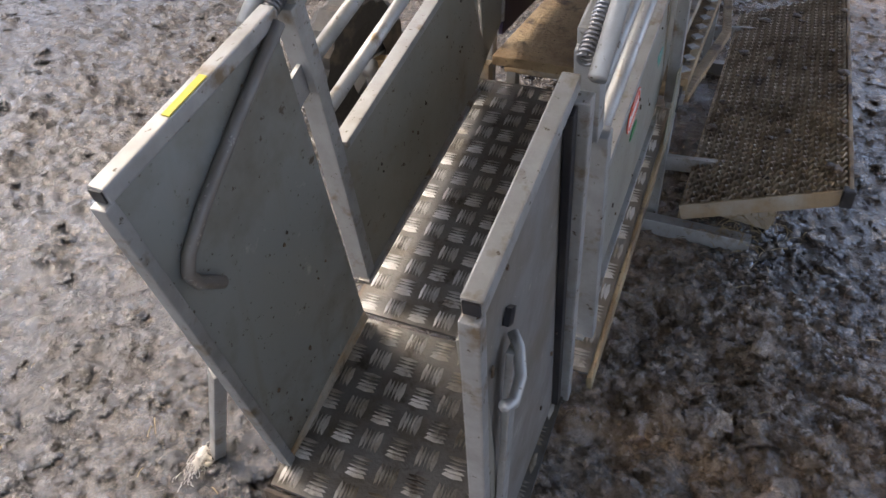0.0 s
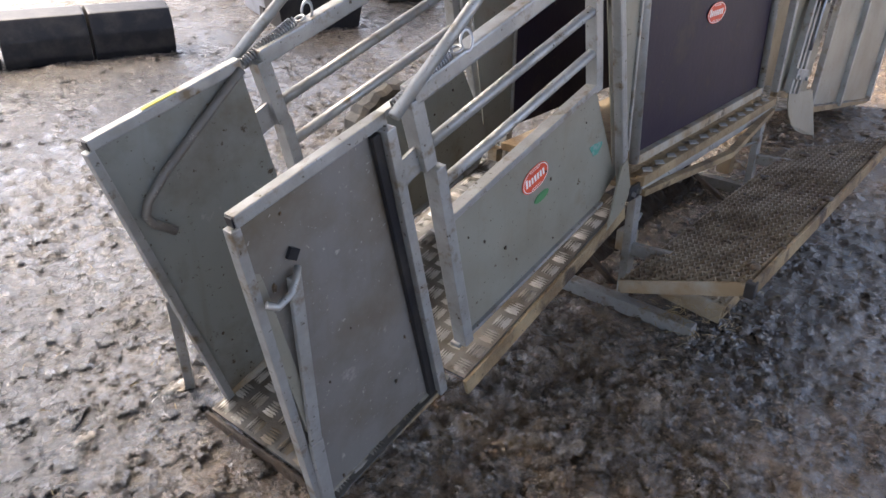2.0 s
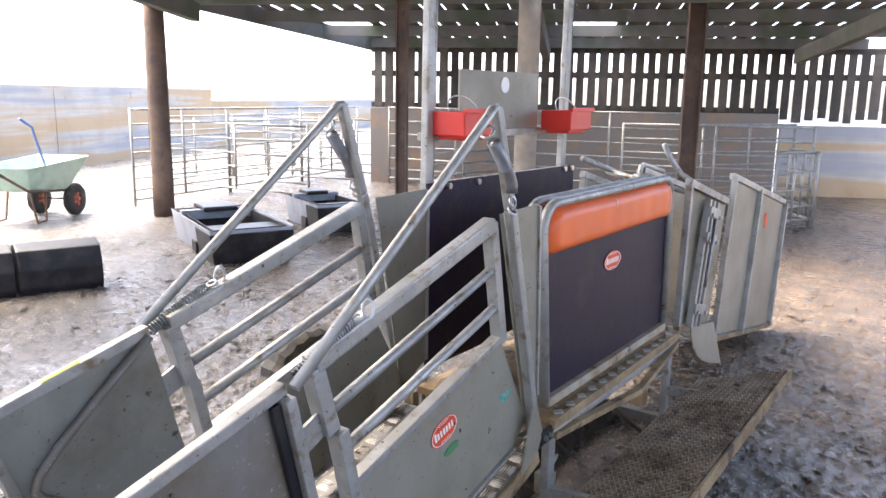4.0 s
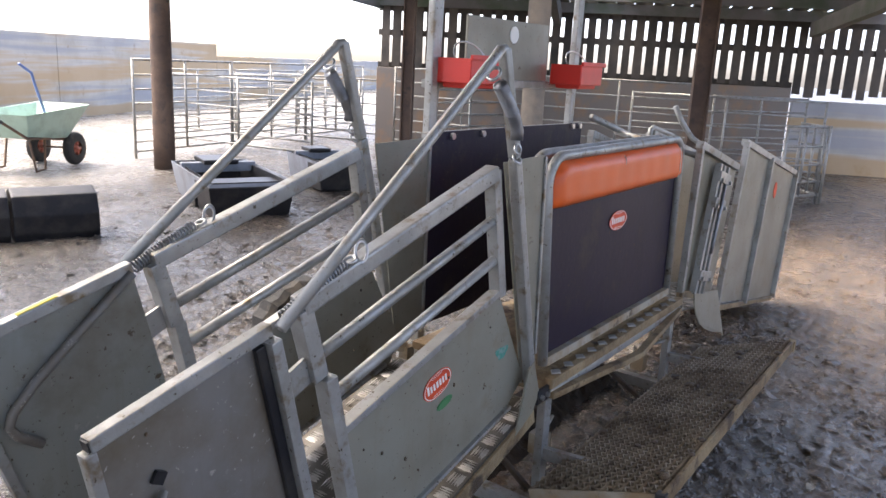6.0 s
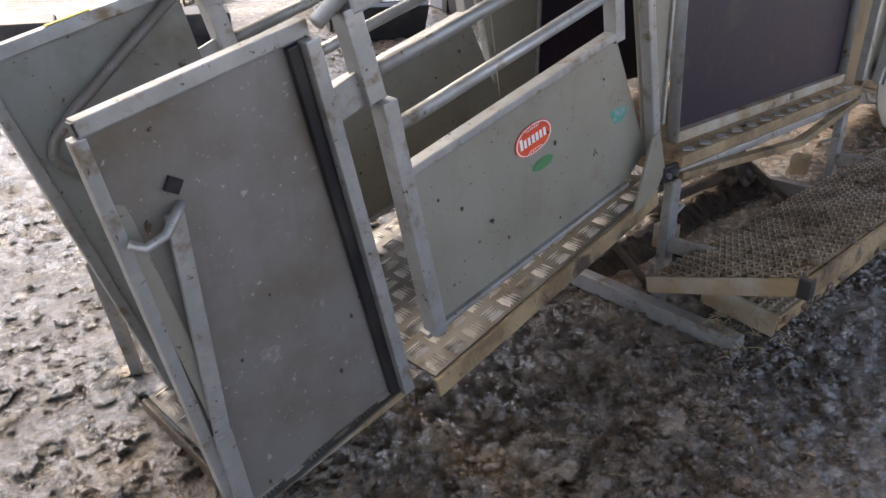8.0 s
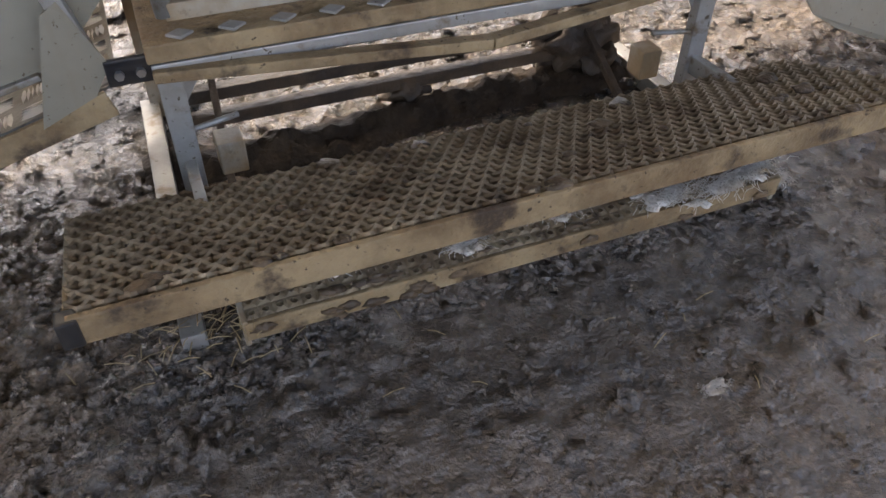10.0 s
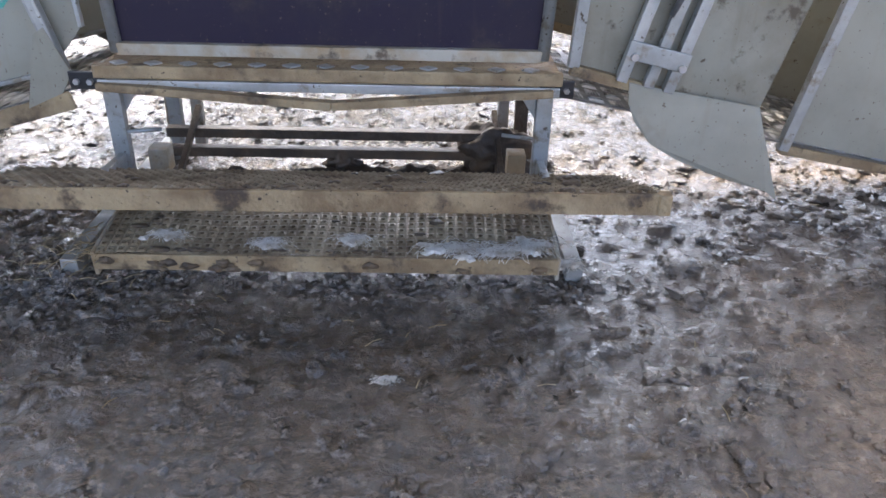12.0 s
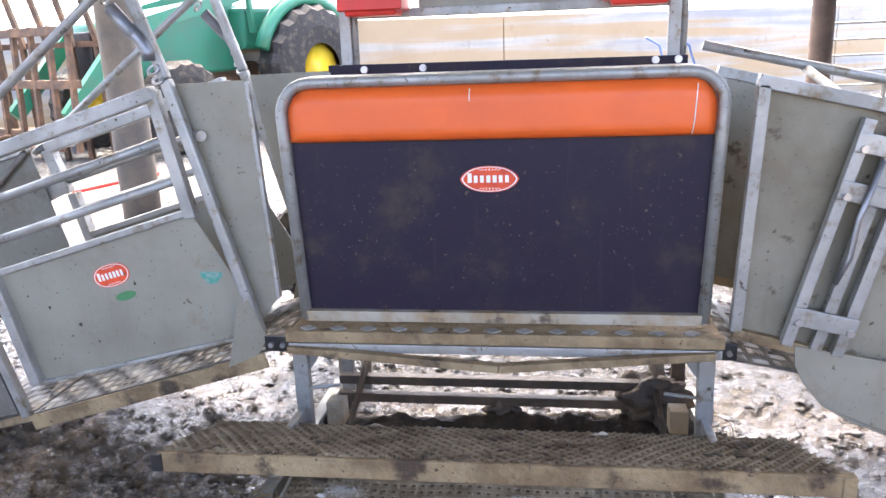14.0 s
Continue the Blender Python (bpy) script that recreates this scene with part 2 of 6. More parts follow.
def mud_material():
    m = bpy.data.materials.new("wet_mud")
    m.use_nodes = True
    n, k = m.node_tree.nodes, m.node_tree.links
    b = n["Principled BSDF"]
    co = n.new("ShaderNodeTexCoord")

    def noise_at(scale, lo, hi, detail=6, rough=0.6):
        t = n.new("ShaderNodeTexNoise")
        t.inputs["Scale"].default_value, t.inputs["Detail"].default_value, t.inputs["Roughness"].default_value = scale, detail, rough
        k.new(co.outputs["Object"], t.inputs["Vector"])
        r = n.new("ShaderNodeMapRange")
        r.inputs["From Min"].default_value, r.inputs["From Max"].default_value = lo, hi
        k.new(t.outputs[0], r.inputs["Value"])
        return r.outputs[0], t.outputs[0]

    def mix(fac, a, c):
        x = n.new("ShaderNodeMix")
        x.data_type = 'RGBA'
        k.new(fac, x.inputs["Factor"])
        for sock, v in ((x.inputs[6], a), (x.inputs[7], c)):
            if isinstance(v, tuple):
                sock.default_value = (*v, 1)
            else:
                k.new(v, sock)
        return x.outputs[2]

    big, _ = noise_at(0.8, 0.38, 0.58)
    mid, _ = noise_at(5.5, 0.42, 0.62)
    fine, fine_raw = noise_at(38, 0.47, 0.6)
    sep = n.new("ShaderNodeSeparateXYZ")
    k.new(co.outputs["Object"], sep.inputs[0])
    patch, patch_raw = noise_at(1.1, 0, 1)

    def band(sock, width, lo, hi):
        """1 beyond hi, 0 before lo, with an uneven border."""
        a = n.new("ShaderNodeMath")
        a.operation = 'MULTIPLY_ADD'
        k.new(patch_raw, a.inputs[0])
        a.inputs[1].default_value = width
        k.new(sock, a.inputs[2])
        r = n.new("ShaderNodeMapRange")
        r.inputs["From Min"].default_value, r.inputs["From Max"].default_value = lo + width / 2, hi + width / 2
        k.new(a.outputs[0], r.inputs["Value"])
        return r.outputs[0]

    def times(a, c):
        x = n.new("ShaderNodeMath")
        x.operation = 'MULTIPLY'
        k.new(a, x.inputs[0])
        k.new(c, x.inputs[1])
        return x.outputs[0]

    def inverse(a):
        x = n.new("ShaderNodeMath")
        x.operation = 'SUBTRACT'
        x.inputs[0].default_value = 1.0
        k.new(a, x.inputs[1])
        return x.outputs[0]
    # brown dung on the working side, grey slurry behind the machine
    near = inverse(band(sep.outputs[1], 0.7, 0.1, 0.6))
    grey = mix(big, (0.028, 0.024, 0.021), (0.06, 0.043, 0.028))
    brown = mix(big, (0.2, 0.14, 0.085), (0.33, 0.21, 0.11))
    col = mix(near, grey, brown)
    col = mix(mid, col, mix(near, (0.02, 0.016, 0.013), (0.12, 0.085, 0.053)))
    col = mix(fine, col, mix(near, (0.1, 0.08, 0.062), (0.3, 0.205, 0.125)))
    # bare wet concrete, scraped smooth, beside the step and under the clamp
    slant = n.new("ShaderNodeVectorMath")
    slant.operation = 'DOT_PRODUCT'
    k.new(co.outputs["Object"], slant.inputs[0])
    slant.inputs[1].default_value = (1, -0.8, 0)
    smooth = times(band(slant.outputs["Value"], 0.5, -0.75, -0.45), inverse(band(sep.outputs[1], 0.5, 0.3, 0.8)))
    slick = mix(big, (0.03, 0.023, 0.016), (0.078, 0.051, 0.028))
    slick = mix(mid, slick, (0.046, 0.035, 0.026))
    slick = mix(fine, slick, (0.125, 0.093, 0.065))
    col = mix(smooth, col, slick)
    # the trodden dung in front of the ramp has drained and is browner
    far_out = inverse(band(sep.outputs[1], 0.4, -0.7, -0.35))
    drained = times(far_out, inverse(band(sep.outputs[0], 0.5, -1.25, -0.9)))
    drained = times(drained, band(sep.outputs[0], 0.5, -2.2, -1.7))
    trodden = mix(mid, (0.12, 0.076, 0.039), (0.06, 0.04, 0.023))
    trodden = mix(fine, trodden, (0.15, 0.103, 0.063))
    col = mix(drained, col, trodden)
    # drier, paler trodden floor towards the exit side
    add = n.new("ShaderNodeMath")
    add.operation = 'MULTIPLY_ADD'
    k.new(patch_raw, add.inputs[0])
    add.inputs[1].default_value = 2.2
    k.new(sep.outputs[0], add.inputs[2])
    dry = n.new("ShaderNodeMapRange")
    dry.inputs["From Min"].default_value, dry.inputs["From Max"].default_value = 1.6, 2.7
    k.new(add.outputs[0], dry.inputs["Value"])
    pale = mix(fine, (0.16, 0.113, 0.075), (0.24, 0.175, 0.12))
    pale = mix(mid, pale, (0.1, 0.072, 0.05))
    col = mix(times(dry.outputs[0], near), col, pale)
    out = n.new("ShaderNodeVectorMath")
    out.operation = 'DOT_PRODUCT'
    k.new(co.outputs["Object"], out.inputs[0])
    out.inputs[1].default_value = (-0.434, 0.901, 0)
    yard = band(out.outputs["Value"], 1.2, 4.9, 6.0)
    concrete = mix(mid, (0.36, 0.34, 0.31), (0.22, 0.2, 0.17))
    col = mix(yard, col, concrete)
    k.new(col, b.inputs["Base Color"])
    wet, _ = noise_at(1.3, 0.38, 0.6)
    wet2, _ = noise_at(13, 0.4, 0.62)
    mu = n.new("ShaderNodeMath")
    mu.operation = 'MULTIPLY'
    k.new(wet, mu.inputs[0])
    k.new(wet2, mu.inputs[1])
    rr = n.new("ShaderNodeMapRange")
    rr.inputs["To Min"].default_value, rr.inputs["To Max"].default_value = 0.18, 0.5
    k.new(mu.outputs[0], rr.inputs["Value"])
    k.new(rr.outputs[0], b.inputs["Roughness"])
    b.inputs["Specular IOR Level"].default_value = 0.5
    b.inputs["Coat IOR"].default_value = 1.7
    _, lump = noise_at(22, 0, 1, 7, 0.65)
    bp = n.new("ShaderNodeBump")
    bp.inputs["Strength"].default_value, bp.inputs["Distance"].default_value = 1.0, 0.06
    k.new(lump, bp.inputs["Height"])
    flat = n.new("ShaderNodeMapRange")
    flat.inputs["To Min"].default_value, flat.inputs["To Max"].default_value = 1.0, 0.16
    k.new(smooth, flat.inputs["Value"])
    k.new(flat.outputs[0], bp.inputs["Strength"])
    bp2 = n.new("ShaderNodeBump")
    bp2.inputs["Strength"].default_value, bp2.inputs["Distance"].default_value = 0.8, 0.018
    _, grit = noise_at(75, 0, 1, 5, 0.6)
    k.new(grit, bp2.inputs["Height"])
    less_grit = n.new("ShaderNodeMapRange")
    less_grit.inputs["To Min"].default_value, less_grit.inputs["To Max"].default_value = 0.8, 0.75
    k.new(smooth, less_grit.inputs["Value"])
    k.new(less_grit.outputs[0], bp2.inputs["Strength"])
    k.new(bp.outputs[0], bp2.inputs["Normal"])
    k.new(bp2.outputs[0], b.inputs["Normal"])
    k.new(bp2.outputs[0], b.inputs["Coat Normal"])
    film = n.new("ShaderNodeMapRange")
    film.inputs["To Min"].default_value, film.inputs["To Max"].default_value = 1.0, 0.6
    k.new(mu.outputs[0], film.inputs["Value"])
    less = n.new("ShaderNodeMath")
    less.operation = 'MULTIPLY_ADD'
    k.new(dry.outputs[0], less.inputs[0])
    less.inputs[1].default_value, less.inputs[2].default_value = -0.7, 1.0
    wetness = n.new("ShaderNodeMath")
    wetness.operation = 'MULTIPLY'
    k.new(film.outputs[0], wetness.inputs[0])
    k.new(less.outputs[0], wetness.inputs[1])
    keep = n.new("ShaderNodeMapRange")
    keep.inputs["To Min"].default_value, keep.inputs["To Max"].default_value = 1.0, 0.85
    less_wet = times(far_out, inverse(band(sep.outputs[0], 0.6, 0.2, 0.9)))
    less_wet = times(less_wet, smooth)
    k.new(less_wet, keep.inputs["Value"])
    gloss = n.new("ShaderNodeMapRange")
    gloss.inputs["To Min"].default_value, gloss.inputs["To Max"].default_value = 0.6, 0.5
    k.new(less_wet, gloss.inputs["Value"])
    k.new(gloss.outputs[0], b.inputs["Specular IOR Level"])
    drier = times(inverse(near), band(sep.outputs[0], 0.5, -1.0, -0.4))
    thin = n.new("ShaderNodeMapRange")
    thin.inputs["To Min"].default_value, thin.inputs["To Max"].default_value = 1.0, 0.5
    k.new(drier, thin.inputs["Value"])
    k.new(times(times(wetness.outputs[0], keep.outputs[0]), thin.outputs[0]), b.inputs["Coat Weight"])
    sheen = n.new("ShaderNodeMapRange")
    sheen.inputs["To Min"].default_value, sheen.inputs["To Max"].default_value = 0.07, 0.11
    k.new(smooth, sheen.inputs["Value"])
    k.new(sheen.outputs[0], b.inputs["Coat Roughness"])
    return m


MUD = mud_material()


# ---- building helpers ----
V = Vector


def part(name, bm, mat, parent=None, label="", smooth=False):
    me = bpy.data.meshes.new(name)
    bm.normal_update()
    bm.to_mesh(me)
    bm.free()
    me.materials.append(mat)
    if smooth:
        for p in me.polygons:
            p.use_smooth = True
    ob = new(name, me)
    ob.parent = parent
    if label:
        tagged(ob, label)
    return ob


def thing(name, label, category, at=(0, 0, 0), group="", kind=""):
    e = new(name)
    e.location = at
    e.empty_display_size = 0.1
    return tagged(e, label, category, group, kind)


def B():
    return bmesh.new()


def hexa(bm, pts):
    """A solid from eight corners: four of the lower face, four of the upper."""
    v = [bm.verts.new(p) for p in pts]
    for f in ((3, 2, 1, 0), (4, 5, 6, 7), (0, 1, 5, 4), (1, 2, 6, 5), (2, 3, 7, 6), (3, 0, 4, 7)):
        bm.faces.new([v[i] for i in f])
    return bm


def bevelled(bm, w, seg=1):
    bmesh.ops.bevel(bm, geom=bm.edges[:], offset=w, segments=seg, affect='EDGES', profile=0.6)
    return bm


def box(bm, c, s, m=None, bevel=0.0):
    t = bmesh.new()
    x, y, z = s[0] / 2, s[1] / 2, s[2] / 2
    hexa(t, [(-x, -y, -z), (x, -y, -z), (x, y, -z), (-x, y, -z), (-x, -y, z), (x, -y, z), (x, y, z), (-x, y, z)])
    if bevel:
        bevelled(t, bevel, 2)
    mt = Matrix.Translation(c) @ (m or Matrix())
    bmesh.ops.transform(t, matrix=mt, verts=t.verts)
    merge(bm, t)
    return bm


def merge(bm, t):
    me = bpy.data.meshes.new("tmp")
    t.to_mesh(me)
    t.free()
    bm.from_mesh(me)
    bpy.data.meshes.remove(me)


def beam(bm, a, b, w, h, up=(0, 0, 1), bevel=0.003):
    """A bar of section w (sideways) by h (along up) from a to b."""
    a, b = V(a), V(b)
    d = (b - a)
    L = d.length
    d.normalize()
    side = d.cross(V(up))
    if side.length < 1e-4:
        side = d.cross(V((0, 1, 0)))
    side.normalize()
    u = side.cross(d)
    m = Matrix((side, d, u)).transposed().to_4x4()
    t = bmesh.new()
    x, y, z = w / 2, L / 2, h / 2
    hexa(t, [(-x, -y, -z), (x, -y, -z), (x, y, -z), (-x, y, -z), (-x, -y, z), (x, -y, z), (x, y, z), (-x, y, z)])
    if bevel:
        bevelled(t, bevel, 2)
    bmesh.ops.transform(t, matrix=Matrix.Translation((a + b) / 2) @ m, verts=t.verts)
    merge(bm, t)
    return bm


def tube(bm, pts, r, n=10, cap=True):
    pts = [V(p) for p in pts]
    rings = []
    ref = None
    for i, p in enumerate(pts):
        if i == 0:
            d = pts[1] - p
        elif i == len(pts) - 1:
            d = p - pts[i - 1]
        else:
            d = (pts[i + 1] - p).normalized() + (p - pts[i - 1]).normalized()
        d.normalize()
        if ref is None:
            ref = V((0, 0, 1)) if abs(d.z) < 0.9 else V((1, 0, 0))
        s = d.cross(ref).normalized()
        u = s.cross(d).normalized()
        ref = u
        rr = r[i] if isinstance(r, (list, tuple)) else r
        rings.append([bm.verts.new(p + rr * (math.cos(6.28319 * j / n) * s + math.sin(6.28319 * j / n) * u)) for j in range(n)])
    for a, b in zip(rings, rings[1:]):
        for j in range(n):
            bm.faces.new((a[j], a[(j + 1) % n], b[(j + 1) % n], b[j]))
    if cap:
        bm.faces.new(rings[0][::-1])
        bm.faces.new(rings[-1])
    return bm


def arc(c, r, a0, a1, n, ax=(1, 0, 0), ay=(0, 0, 1)):
    ax, ay, c = V(ax), V(ay), V(c)
    return [c + r * (math.cos(radians(a0 + (a1 - a0) * i / n)) * ax + math.sin(radians(a0 + (a1 - a0) * i / n)) * ay) for i in range(n + 1)]


def plate(bm, pts, thick, direction=(0, 1, 0), bevel=0.0):
    """A flat sheet through the points pts, thick along direction."""
    d = V(direction).normalized() * thick / 2
    t = bmesh.new()
    a = [t.verts.new(V(p) - d) for p in pts]
    b = [t.verts.new(V(p) + d) for p in pts]
    t.faces.new(a)
    t.faces.new(b[::-1])
    n = len(pts)
    for i in range(n):
        t.faces.new((a[i], b[i], b[(i + 1) % n], a[(i + 1) % n]))
    bmesh.ops.recalc_face_normals(t, faces=t.faces)
    if bevel:
        bevelled(t, bevel)
    merge(bm, t)
    return bm


def disc(bm, c, r, thick, axis=(0, 1, 0), n=16):
    c, ax = V(c), V(axis).normalized()
    return tube(bm, [c - ax * thick / 2, c + ax * thick / 2], r, n)


def torus(bm, c, R, r, ax=(1, 0, 0), ay=(0, 0, 1), n=20, k=8):
    c, ax, ay = V(c), V(ax).normalized(), V(ay).normalized()
    nz = ax.cross(ay)
    rings = []
    for i in range(n):
        a = 6.28319 * i / n
        d = math.cos(a) * ax + math.sin(a) * ay
        rings.append([bm.verts.new(c + d * (R + r * math.cos(6.28319 * j / k)) + nz * r * math.sin(6.28319 * j / k)) for j in range(k)])
    for i in range(n):
        a, b = rings[i], rings[(i + 1) % n]
        for j in range(k):
            bm.faces.new((a[j], b[j], b[(j + 1) % k], a[(j + 1) % k]))
    return bm


def coil(bm, a, b, R, r, turns, k=5, per=10):
    a, b = V(a), V(b)
    d = (b - a)
    L = d.length
    d.normalize()
    s = d.cross(V((0, 1, 0.2))).normalized()
    u = s.cross(d)
    pts = []
    for i in range(turns * per + 1):
        an = 6.28319 * i / per
        pts.append(a + d * (L * i / (turns * per)) + R * (math.cos(an) * s + math.sin(an) * u))
    return tube(bm, pts, r, k)


def lerp(a, b, t):
    return V(a) + (V(b) - V(a)) * t


# ---- value noise on arrays, for the ground ----
TABLE = np.random.RandomState(5).rand(256, 256)


def vnoise(x, y):
    xi, yi = np.floor(x).astype(int), np.floor(y).astype(int)
    fx, fy = x - xi, y - yi
    fx, fy = fx * fx * (3 - 2 * fx), fy * fy * (3 - 2 * fy)
    g = lambda i, j: TABLE[(xi + i) % 256, (yi + j) % 256]
    return (g(0, 0) * (1 - fx) + g(1, 0) * fx) * (1 - fy) + (g(0, 1) * (1 - fx) + g(1, 1) * fx) * fy


# the barn stands turned against the handling race: u along its eave, v out of it
UX, UY = 0.901, 0.434


def bn(u, v, z=0.0):
    return V((UX * u - UY * v, UY * u + UX * v, z))


GROUND = 0.03


def slope(x, y):
    """The level of the floor under its relief; the machine's skids are sunk a little into the muck."""
    return GROUND + 0.0 * (x + y)


def relief(x, y):
    # fine lumps only where the sheet is finely divided
    out = np.maximum(np.maximum(-4.6 - x, x - 4.0), np.maximum(-2.7 - y, y - 5.4))
    near = np.clip(1 - out / 0.5, 0, 1)
    r = 0.05 * (vnoise(x * 1.1 + 9, y * 1.1) - 0.5) * np.clip(1 - out / 6, 0, 1)
    # smooth trodden stretches between rougher, poached ones
    rough = np.clip((vnoise(x * 0.9 + 31, y * 0.9 + 7) - 0.3) * 2.2, 0.15, 1)
    rough = np.maximum(rough, np.clip(1.25 - np.hypot((x + 1.2) / 1.1, (y + 0.2) / 0.7), 0, 1))
    calm = np.clip((x - 0.8 * y + 0.7) / 0.3, 0, 1) * np.clip((0.55 - y) / 0.4, 0, 1)
    rough = rough * (1 - 0.88 * calm)
    r = r * (1 - 0.6 * calm) + 0.022 * (vnoise(x * 4.3, y * 4.3 + 5) - 0.5) * near * (1 - 0.9 * calm)
    c = vnoise(x * 10 + 3, y * 10 + 1) * 0.6 + vnoise(x * 19 + 8, y * 19 + 2) * 0.4
    r = r + 0.075 * np.clip(c - 0.5, 0, 1) * near * rough
    r = r + 0.032 * (np.abs(vnoise(x * 23 + 3, y * 23) - 0.5) - 0.2) * near * rough
    r = r + 0.02 * (vnoise(x * 40, y * 40) - 0.5) * near * (0.4 + 0.6 * rough)
    # crumbs with sharp crests, and scrape marks drawn along the step where the floor is smooth
    r = r + 0.03 * np.clip(vnoise(x * 31 + 5, y * 31 + 2) * vnoise(x * 14 + 1, y * 14 + 6) - 0.36, 0, 1) * near
    r = r + 0.007 * (vnoise(x * 9 + 2, y * 38 + 4) - 0.5) * near * calm
    r = r + 0.03 * np.clip(vnoise(x * 21 + 7, y * 21 + 9) - 0.72, 0, 1) * near * calm
    return r


def gz(x, y):
    return float(slope(np.array(x), np.array(y)))


def graded(lo, hi, fine_lo, fine_hi, step, grow=1.16):
    mid = list(np.arange(fine_lo, fine_hi + step / 2, step))
    left, right, s, x = [], [], step, fine_lo
    while x > lo:
        s *= grow
        x -= s
        left.append(x)
    s, x = step, mid[-1]
    while x < hi:
        s *= grow
        x += s
        right.append(x)
    return np.array(left[::-1] + mid + right)


def build_ground():
    xs, ys = graded(-160, 160, -3.1, 1.9, 0.0125, 1.035), graded(-160, 160, -1.4, 2.2, 0.0125, 1.035)
    X, Y = np.meshgrid(xs, ys)
    Z = slope(X, Y) + relief(X, Y)
    nx, ny = len(xs), len(ys)
    co = np.stack([X, Y, Z], -1).reshape(-1, 3)
    i = (np.arange(ny - 1)[:, None] * nx + np.arange(nx - 1)[None, :]).ravel()
    faces = np.stack([i, i + 1, i + nx + 1, i + nx], -1)
    me = bpy.data.meshes.new("ground")
    me.vertices.add(len(co))
    me.vertices.foreach_set("co", co.ravel())
    me.loops.add(faces.size)
    me.loops.foreach_set("vertex_index", faces.ravel().astype(np.int32))
    me.polygons.add(len(faces))
    me.polygons.foreach_set("loop_start", np.arange(0, faces.size, 4, dtype=np.int32))
    me.update(calc_edges=True)
    me.polygons.foreach_set("use_smooth", np.ones(len(faces), bool))
    me.materials.append(MUD)
    return tagged(new("ground", me), "wet trampled mud and dung over a concrete barn floor", "ground", kind="structure")


build_ground()

# ---- the barn ----
EAVE, WALL_U = 2.55, 10.6


def verge(u):
    """The roof's edge over the yard."""
    return 5.5 - max(0.0, u - 5.5) * 0.33


def roof_z(u):
    return EAVE + 0.07 * (WALL_U - u)


# first two are rooflights; the others are unseen openings added to light the floor
ROOF_OPENINGS = [(8.2, 10.3, 3.4, 4.15), (8.2, 10.3, -0.25, 0.5), (2.0, 5.1, -1.1, 0.7), (3.0, 5.1, -3.2, -2.45), (1.3, 4.5, 1.2, 3.6), (-1.2, 1.2, 2.6, 4.3),
              (-3.6, -2.0, -3.2, -1.7), (-7.4, -5.3, 3.4, 4.9), (-7.4, -5.3, -0.25, 1.25), (-7.4, -5.3, -3.2, -1.7)]


def build_roof():
    """Corrugated sheets that run down to the slatted wall, on purlins along it, with two rooflights and unseen openings
    added for light.
    """
    bm = B()
    p, vs = 0.15, []
    v = 5.5
    while v > -4.2:
        vs.append(v)
        v -= p
    us = [-16.0 + 1.4 * k for k in range(20)] + [WALL_U + 0.25]
    cuts = sorted(set(us + [a for q in ROOF_OPENINGS for a in q[:2]]))
    for i, v in enumerate(vs):
        h = 0.035 if i % 2 else 0.0
        for ua, ub in zip(cuts, cuts[1:]):
            um = (ua + ub) / 2
            if v > verge(um) or any(a <= um <= b and c <= v <= d for a, b, c, d in ROOF_OPENINGS):
                continue
            za, zb = roof_z(ua) + h, roof_z(ub) + h
            hexa(bm, [bn(ua, v - p, za), bn(ub, v - p, zb), bn(ub, v, zb), bn(ua, v, za),
                      bn(ua, v - p, za + 0.012), bn(ub, v - p, zb + 0.012), bn(ub, v, zb + 0.012), bn(ua, v, za + 0.012)])
    u = WALL_U - 0.1
    while u > -16:
        beam(bm, bn(u, verge(u), roof_z(u) - 0.09), bn(u, -4.3, roof_z(u) - 0.09), 0.07, 0.16, bevel=0)
        u -= 1.3
    for v in (5.0, 0.72, -3.3):
        u1 = WALL_U if v < 3.7 else 6.5
        beam(bm, bn(-16, v, roof_z(-16) - 0.28), bn(u1, v, roof_z(u1) - 0.28), 0.12, 0.22, bevel=0)
    beam(bm, bn(5.5, 5.42, roof_z(5.5) - 0.1), bn(WALL_U, verge(WALL_U) - 0.08, roof_z(WALL_U) - 0.1), 0.05, 0.24, bevel=0)
    return tagged(part("ceiling", bm, FIBRE), "dark corrugated roof sheets on timber purlins", "roof", kind="structure")


build_roof()


